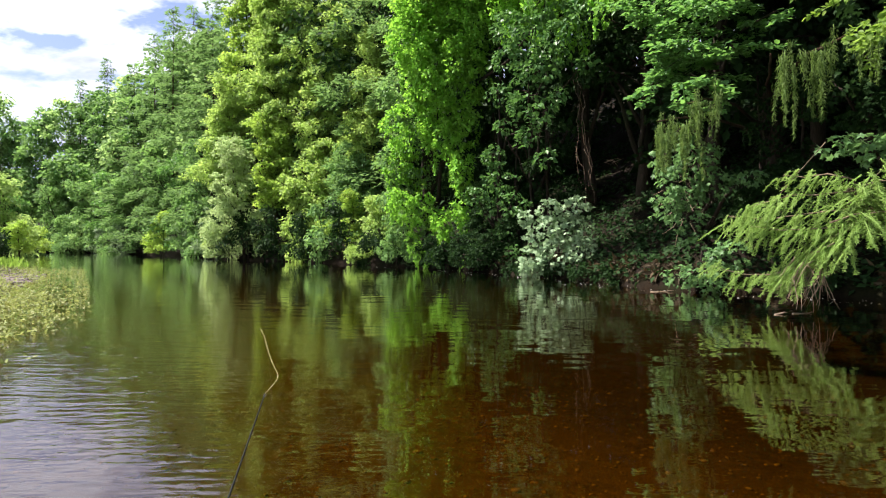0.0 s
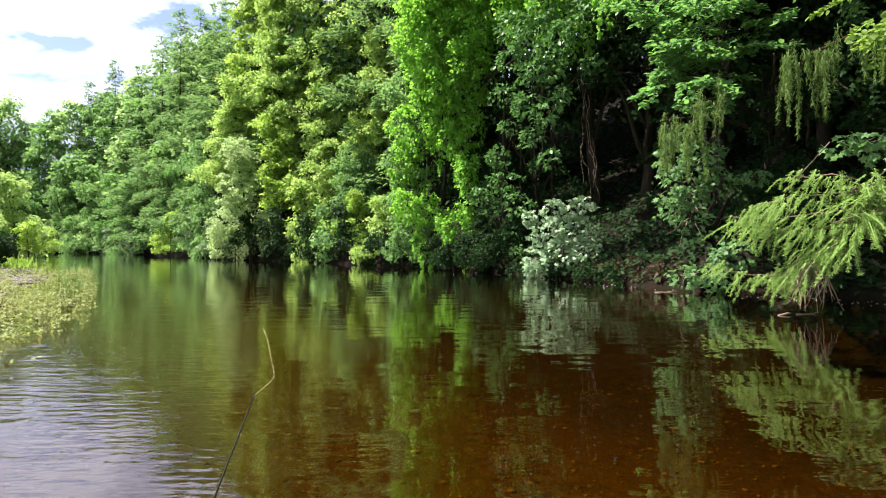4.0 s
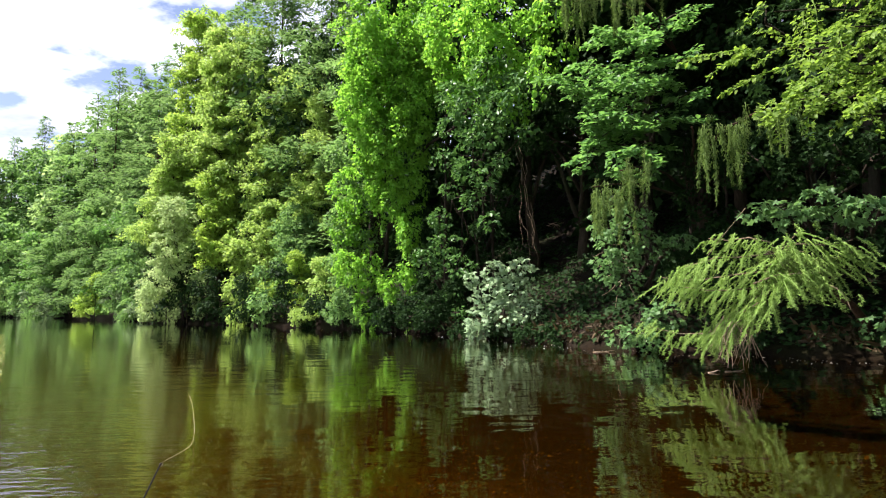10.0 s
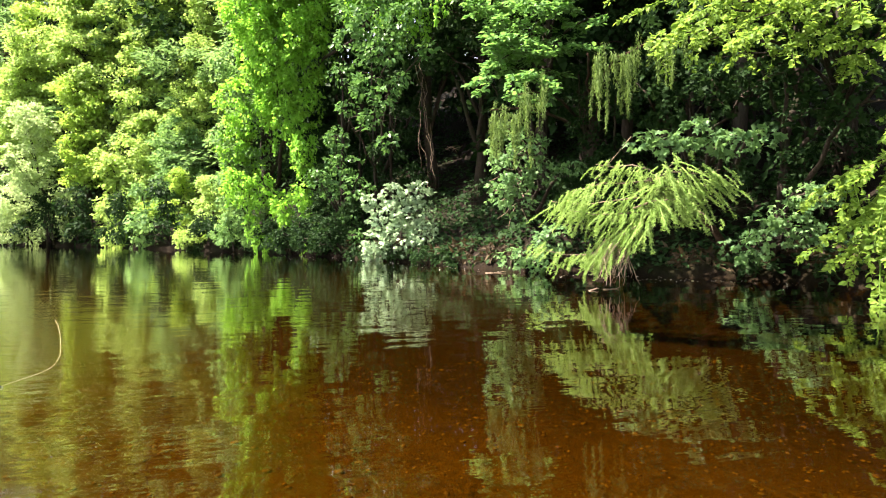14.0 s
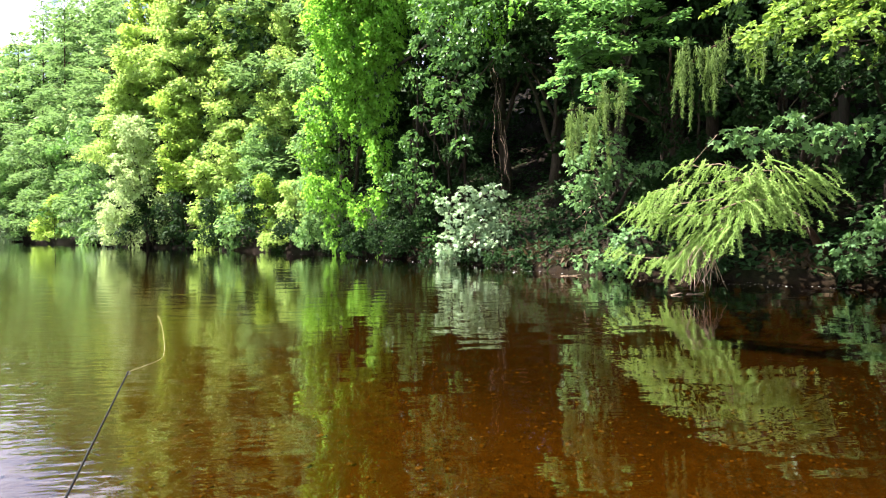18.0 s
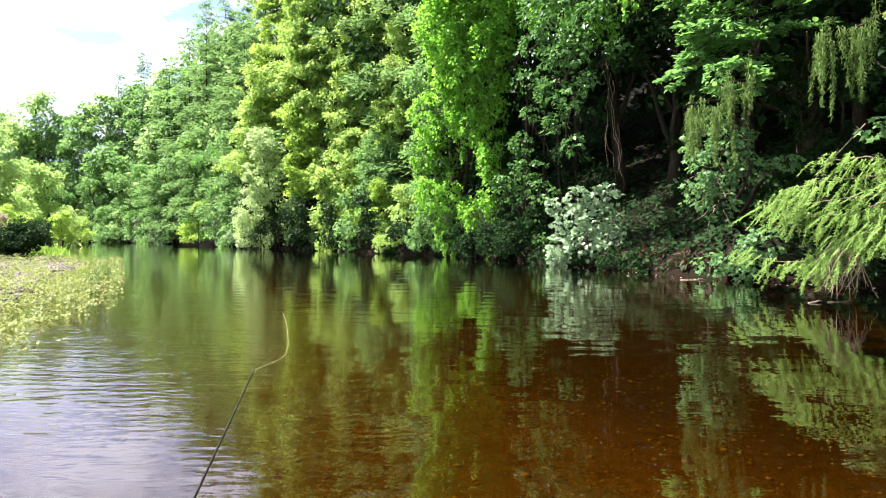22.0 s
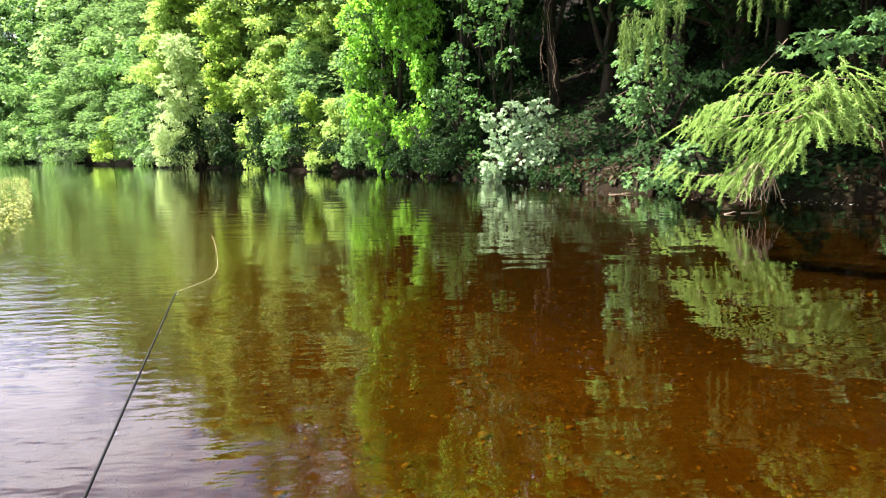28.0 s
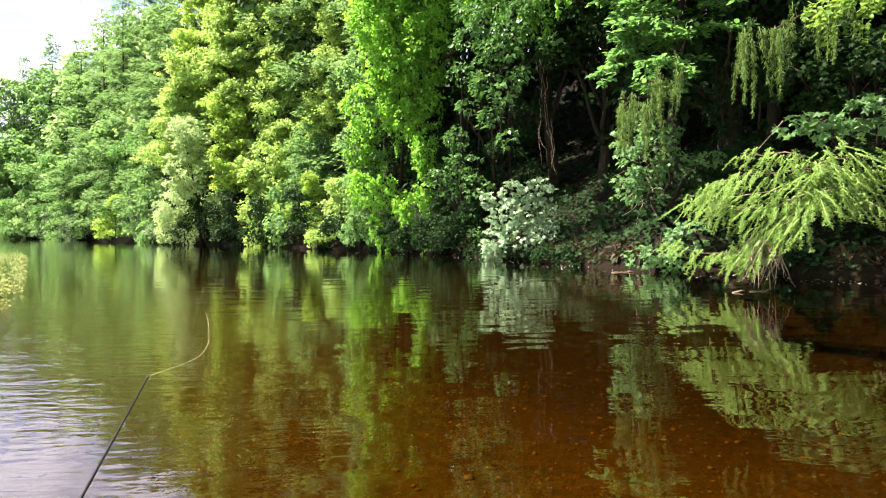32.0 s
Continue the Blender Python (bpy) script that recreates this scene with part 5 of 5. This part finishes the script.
def hanging_grass():
    """Dead brown grass and root hairs that hang over the lip of the shaded bank."""
    rng = np.random.default_rng(612)
    line = SHORE_FAR[8:14]
    seg = np.hypot(*np.diff(line, axis=0).T)
    run = np.concatenate([[0], np.cumsum(seg)])
    n = 5200
    s = rng.uniform(0, run[-1], n)
    i = np.clip(np.searchsorted(run, s) - 1, 0, len(seg) - 1)
    t = (line[i + 1] - line[i]) / seg[i][:, None]
    off = rng.uniform(0.1, 0.9, n)
    q = line[i] + t * (s - run[i])[:, None] + np.stack([-t[:, 1], t[:, 0]], -1) * off[:, None]
    q = q[lumps(q[:, 0], q[:, 1], 1.9) > -0.2]
    m = len(q)
    P = np.stack([q[:, 0], q[:, 1], ground_z(q[:, 0], q[:, 1]) + 0.06 + rng.random(m) * 0.1], -1)
    out = np.array((-0.75, -0.5, 0.0))
    T = unit(out * rng.uniform(0.2, 0.8, (m, 1)) + np.array((0, 0, -0.55)) + rng.normal(size=(m, 3)) * 0.3)
    N = unit(out + rng.normal(size=(m, 3)) * 0.5)
    dead = leaf_material("dead_grass", (0.022, 0.017, 0.009), (0.07, 0.052, 0.026), (0.08, 0.055, 0.02), 0.7, 0.25, 1.5)
    tagged(new("dead_grass", mesh_from("dead_grass", *leaf_cloud(P, N, T, rng.uniform(0.15, 0.5, m), "slim"), dead)),
           "brown dead grass hanging from the lip of the bank", "grass", kind="stuff")


hanging_grass()


def wood_behind():
    """Unseen trees of the near bank and of the far bank upstream, added behind the place where the camera stands to cut
    sky light.
    """
    rng = np.random.default_rng(615)
    ms = []
    for k in range(560):
        yw, d = rng.uniform(105, 292), rng.uniform(20, 34)
        x, y = spot(yw, d)
        if -beyond(SHORE_NEAR, np.array([x]), np.array([y]))[0] < 2 and beyond(SHORE_FAR, np.array([x]), np.array([y]))[0] < 2:
            continue
        w = rng.uniform(1.8, 3.0)
        ms.append((x, y, max(at_z(x, y), 0) + rng.uniform(0.8, 25), w, w, w * 0.8))
    v, f = clumps(rng, ms, 1.0, "blade", 0.6, 1.6, 0.5, 0.4, back=0.1, toward=(0, 0, 1))
    tagged(new("unseen_woodland", mesh_from("unseen_woodland", v, f, M_SHADED)), "unseen trees added behind the camera to cut sky light", "woodland", kind="stuff")


wood_behind()

# ---------------------------------------------------------------- gravel bar: plants, stones, grass


def bar_plants():
    rng = np.random.default_rng(620)
    P, N, T, S = [], [], [], []
    n = 0
    while n < 1700:
        yw, d = rng.uniform(32.5, 48), rng.uniform(8.0, 36)
        x, y = spot(yw, d)
        q = float(-beyond(SHORE_NEAR, np.array([x]), np.array([y]))[0])
        w = lumps(np.array([x]), np.array([y]), 0.9)[0]
        if not (-1.9 + 0.7 * w < q < 4.2 + 1.2 * w) or (rng.random() < (0.42 if q > 1.4 else 0.3 - 0.6 * w)):
            continue
        n += 1
        z = max(at_z(x, y), -0.12)
        h = rng.uniform(0.12, 0.34)
        m = rng.integers(9, 17)
        u = rng.random(m)
        sway = rng.normal(size=2) * 0.05
        c = np.stack([x + sway[0] * u + rng.normal(size=m) * 0.05, y + sway[1] * u + rng.normal(size=m) * 0.05, z + h * (0.15 + 0.85 * u)], -1)
        P.append(c)
        N.append(unit(np.array((0, 0, 0.8)) + rng.normal(size=(m, 3)) * 0.5))
        T.append(unit(rng.normal(size=(m, 3)) + np.array((0, 0, 0.5))))
        S.append(np.full(m, 0.065) * rng.uniform(0.7, 1.3, m))
    P, N, T, S = map(np.concatenate, (P, N, T, S))
    keep = P[:, 2] > 0.01
    tagged(new("marsh_plants", mesh_from("marsh_plants", *leaf_cloud(P[keep], N[keep], T[keep], S[keep], "blade"), M_REED)),
           "pale yellow-green marsh plants along the gravel bar", "plants", kind="stuff")
    # grass behind the gravel
    n = 26000
    x, y = rng.uniform(-48, -9, n), rng.uniform(6, 60, n)
    q = -beyond(SHORE_NEAR, x, y) + 0.8 * lumps(x, y, 0.9)
    k = (q > 3.7) & (q < 15)
    tip = (np.hypot(x + 29, y - 40) < 12) & (q > 0.2)
    k |= tip
    x, y = x[k], y[k]
    m = len(x)
    G = np.stack([x, y, ground_z(x, y) - 0.02], -1)
    N2 = unit(rng.normal(size=(m, 3)) * np.array((1, 1, 0.15)))
    T2 = unit(np.array((0, 0, 1.0)) + rng.normal(size=(m, 3)) * 0.3)
    tagged(new("grass", mesh_from("grass", *leaf_cloud(G, N2, T2, rng.uniform(0.25, 0.6, m), "slim"), M_GRASS)), "bright green grass on the low bank", "grass", kind="stuff")


bar_plants()


def stone_shape(rng):
    bm = bmesh.new()
    bmesh.ops.create_icosphere(bm, subdivisions=1, radius=1.0)
    v = np.array([p.co[:] for p in bm.verts])
    f = np.array([[p.index for p in q.verts] for q in bm.faces])
    bm.free()
    return v * (1 + rng.normal(size=(len(v), 1)) * 0.10), f


def stones(name, rng, X, Y, Z, size, mat, label):
    v, f = stone_shape(rng)
    n = len(X)
    s = size * rng.lognormal(0, 0.35, n)
    a = rng.uniform(0, 2 * math.pi, n)
    sx, sy, sz = s * rng.uniform(0.8, 1.3, n), s * rng.uniform(0.6, 1.0, n), s * rng.uniform(0.3, 0.55, n)
    lx, ly = v[None, :, 0] * sx[:, None], v[None, :, 1] * sy[:, None]
    V = np.stack([X[:, None] + lx * np.cos(a)[:, None] - ly * np.sin(a)[:, None], Y[:, None] + lx * np.sin(a)[:, None] + ly * np.cos(a)[:, None],
                  Z[:, None] + v[None, :, 2] * sz[:, None]], -1).reshape(-1, 3)
    F = (np.arange(n)[:, None, None] * len(v) + f[None]).reshape(-1, 3)
    tagged(new(name, mesh_from(name, V, F, mat, smooth=True)), label, "stones", kind="stuff")


def stone_material(name, stops):
    m, n, l, p, out = material(name)
    geo, co = n.new("ShaderNodeNewGeometry"), n.new("ShaderNodeTexCoord")
    t = noise_node(n, l, 22.0, 5.0, 0.65, co.outputs["Object"])
    c = ramp(n, l, geo.outputs["Random Per Island"], stops)
    l.new(mix_rgb(n, l, 0.6, c.outputs[0], ramp(n, l, t.outputs["Fac"], [(0.3, (0.35, 0.32, 0.28)), (0.7, (1.0, 1.0, 1.0))]).outputs[0], "MULTIPLY"), p.inputs["Base Color"])
    p.inputs["Roughness"].default_value = 0.8
    p.inputs["Specular IOR Level"].default_value = 0.2
    return m


rng = np.random.default_rng(640)
X, Y = rng.uniform(-5.5, 8, 4200), rng.uniform(1.2, 9, 4200)
stones("river_stones", rng, X, Y, ground_z(X, Y) + 0.002, 0.018, stone_material("bed_stone", [(0.0, (0.026, 0.016, 0.005)), (0.5, (0.042, 0.028, 0.0075)), (1.0, (0.066, 0.045, 0.014))]),
       "brown rounded stones on the river bed")
yw, d = rng.uniform(33, 50, 2600), rng.uniform(10, 36, 2600)
X, Y = -d * np.sin(np.radians(yw)), d * np.cos(np.radians(yw))
q = -beyond(SHORE_NEAR, X, Y)
k = (q > -0.2) & (q < 5.5)
X, Y = X[k], Y[k]
stones("bar_stones", rng, X, Y, ground_z(X, Y) + 0.005, 0.06, stone_material("bar_stone", [(0.0, (0.08, 0.065, 0.06)), (0.6, (0.18, 0.155, 0.15)), (1.0, (0.32, 0.285, 0.28))]),
       "pale grey-pink pebbles of the gravel bar")

# ---------------------------------------------------------------- foam flecks and bits on the water


def flecks():
    rng = np.random.default_rng(660)
    P = []
    for k in range(300):
        i = rng.integers(7, 12)
        u = rng.random()
        p = SHORE_FAR[i] + (SHORE_FAR[i + 1] - SHORE_FAR[i]) * u
        off = -(0.3 + abs(rng.normal()) * 0.9)
        t = unit((SHORE_FAR[i + 1] - SHORE_FAR[i])[None])[0]
        q = p + np.array((-t[1], t[0])) * off
        P.append((q[0], q[1], 0.004))
    P = np.array(P)
    N = np.tile(np.array((0, 0, 1.0)), (len(P), 1)) + rng.normal(size=P.shape) * 0.08
    m, n, l, p, out = material("foam")
    p.inputs["Base Color"].default_value, p.inputs["Roughness"].default_value = (0.75, 0.74, 0.68, 1), 0.6
    tagged(new("foam_flecks", mesh_from("foam_flecks", *leaf_cloud(P, unit(N), unit(rng.normal(size=P.shape)), rng.lognormal(-3.6, 0.45, len(P)), "oval"), m)),
           "small white foam flecks drifting along the bank", "foam", kind="stuff")


flecks()
for k, (yw, d, ln) in enumerate([(-31.8, 13.3, 0.45), (-30.2, 12.9, 0.3), (-15.8, 22.2, 0.8), (-20.6, 17.6, 0.7)]):
    rng = np.random.default_rng(670 + k)
    x, y = spot(yw, d)
    ob = thing("driftwood_stick", (x, y, 0.0), "pale bare stick lying at the water's surface", "stick")
    part("stick", ob, *tube(bent(rng, (x - ln / 2, y, 0.0), (x + ln / 2, y + 0.1, 0.03), 6, 0.15), taper(0.022, 0.008, 6), 6), M_TWIG)

# ---------------------------------------------------------------- the fishing rod and its line


def fishing_rod():
    m, n, l, p, out = material("rod_black")
    p.inputs["Base Color"].default_value, p.inputs["Roughness"].default_value = (0.006, 0.007, 0.006, 1), 0.6
    p.inputs["Specular IOR Level"].default_value = 0.05
    butt, tip = np.array((-0.69, -0.59, 0.0)), np.array((-0.90, 2.225, 0.79))
    butt[2] = at_z(butt[0], butt[1]) + 0.012
    u = np.linspace(0, 1, 15)[:, None]
    ax = butt + (tip - butt) * u
    ax[:, 2] += 0.02 * np.sin(math.pi * u[:, 0])
    ob = thing("fishing_rod", tuple(butt), "slender black fly fishing rod standing out over the water", "fishing rod")
    part("blank", ob, *tube(ax, taper(0.009, 0.0026, 15), 10), m, smooth=True)
    cork, cn, cl, cp, co_ = material("cork")
    cp.inputs["Base Color"].default_value, cp.inputs["Roughness"].default_value = (0.42, 0.28, 0.15, 1), 0.85
    part("handle", ob, *tube(ax[:2] + (ax[1] - ax[0]) * 0.05, [0.013, 0.012], 12), cork, "cork grip", smooth=True)
    steel, sn, sl, sp, so = material("guide_steel")
    sp.inputs["Base Color"].default_value, sp.inputs["Metallic"].default_value, sp.inputs["Roughness"].default_value = (0.5, 0.5, 0.5, 1), 1.0, 0.3
    for i in (6, 8, 10, 11, 12, 13, 14):
        c = ax[i] - np.array((0, 0, 0.012 - 0.0005 * i))
        a = np.linspace(0, 2 * math.pi, 11)
        ring = np.stack([c[0] + 0.006 * np.cos(a), np.full(11, c[1]), c[2] + 0.006 * np.sin(a)], -1)
        part("line_guide", ob, *tube(ring, 0.0006, 5), steel)
    yl, yn, yy, yp, yo = material("line_yellow")
    yp.inputs["Base Color"].default_value, yp.inputs["Roughness"].default_value = (0.52, 0.48, 0.18, 1), 0.5
    along = [tuple(ax[14])]
    fl = [np.array(p) for p in (along[-1], (-1.22, 3.5, 0.56), (-1.66, 4.9, 0.32), (-2.05, 6.1, 0.14), (-2.42, 7.2, 0.03), (-2.70, 8.0, 0.006), (-2.92, 8.6, 0.006), (-3.2, 9.3, 0.006))]
    pts = []
    for a, b, c, d in zip([fl[0]] + fl[:-2], fl[:-1], fl[1:], fl[2:] + [fl[-1]]):
        for t in np.linspace(0, 1, 7)[:-1]:
            pts.append(0.5 * (2 * b + (c - a) * t + (2 * a - 5 * b + 4 * c - d) * t * t + (3 * b - a - 3 * c + d) * t ** 3))
    pts.append(fl[-1])
    pts = [np.array((p[0], p[1], max(p[2], 0.006))) for p in pts]
    ln = thing("fishing_line", tuple(fl[3]), "thin yellow fly line running out over the water", "fishing line")
    rad = np.concatenate([np.full(len(along), 0.0006), np.linspace(0.0008, 0.0015, len(pts) - 1)])
    part("line", ln, *tube(np.array([np.array(p) for p in along] + pts[1:]), rad, 5), yl)


fishing_rod()
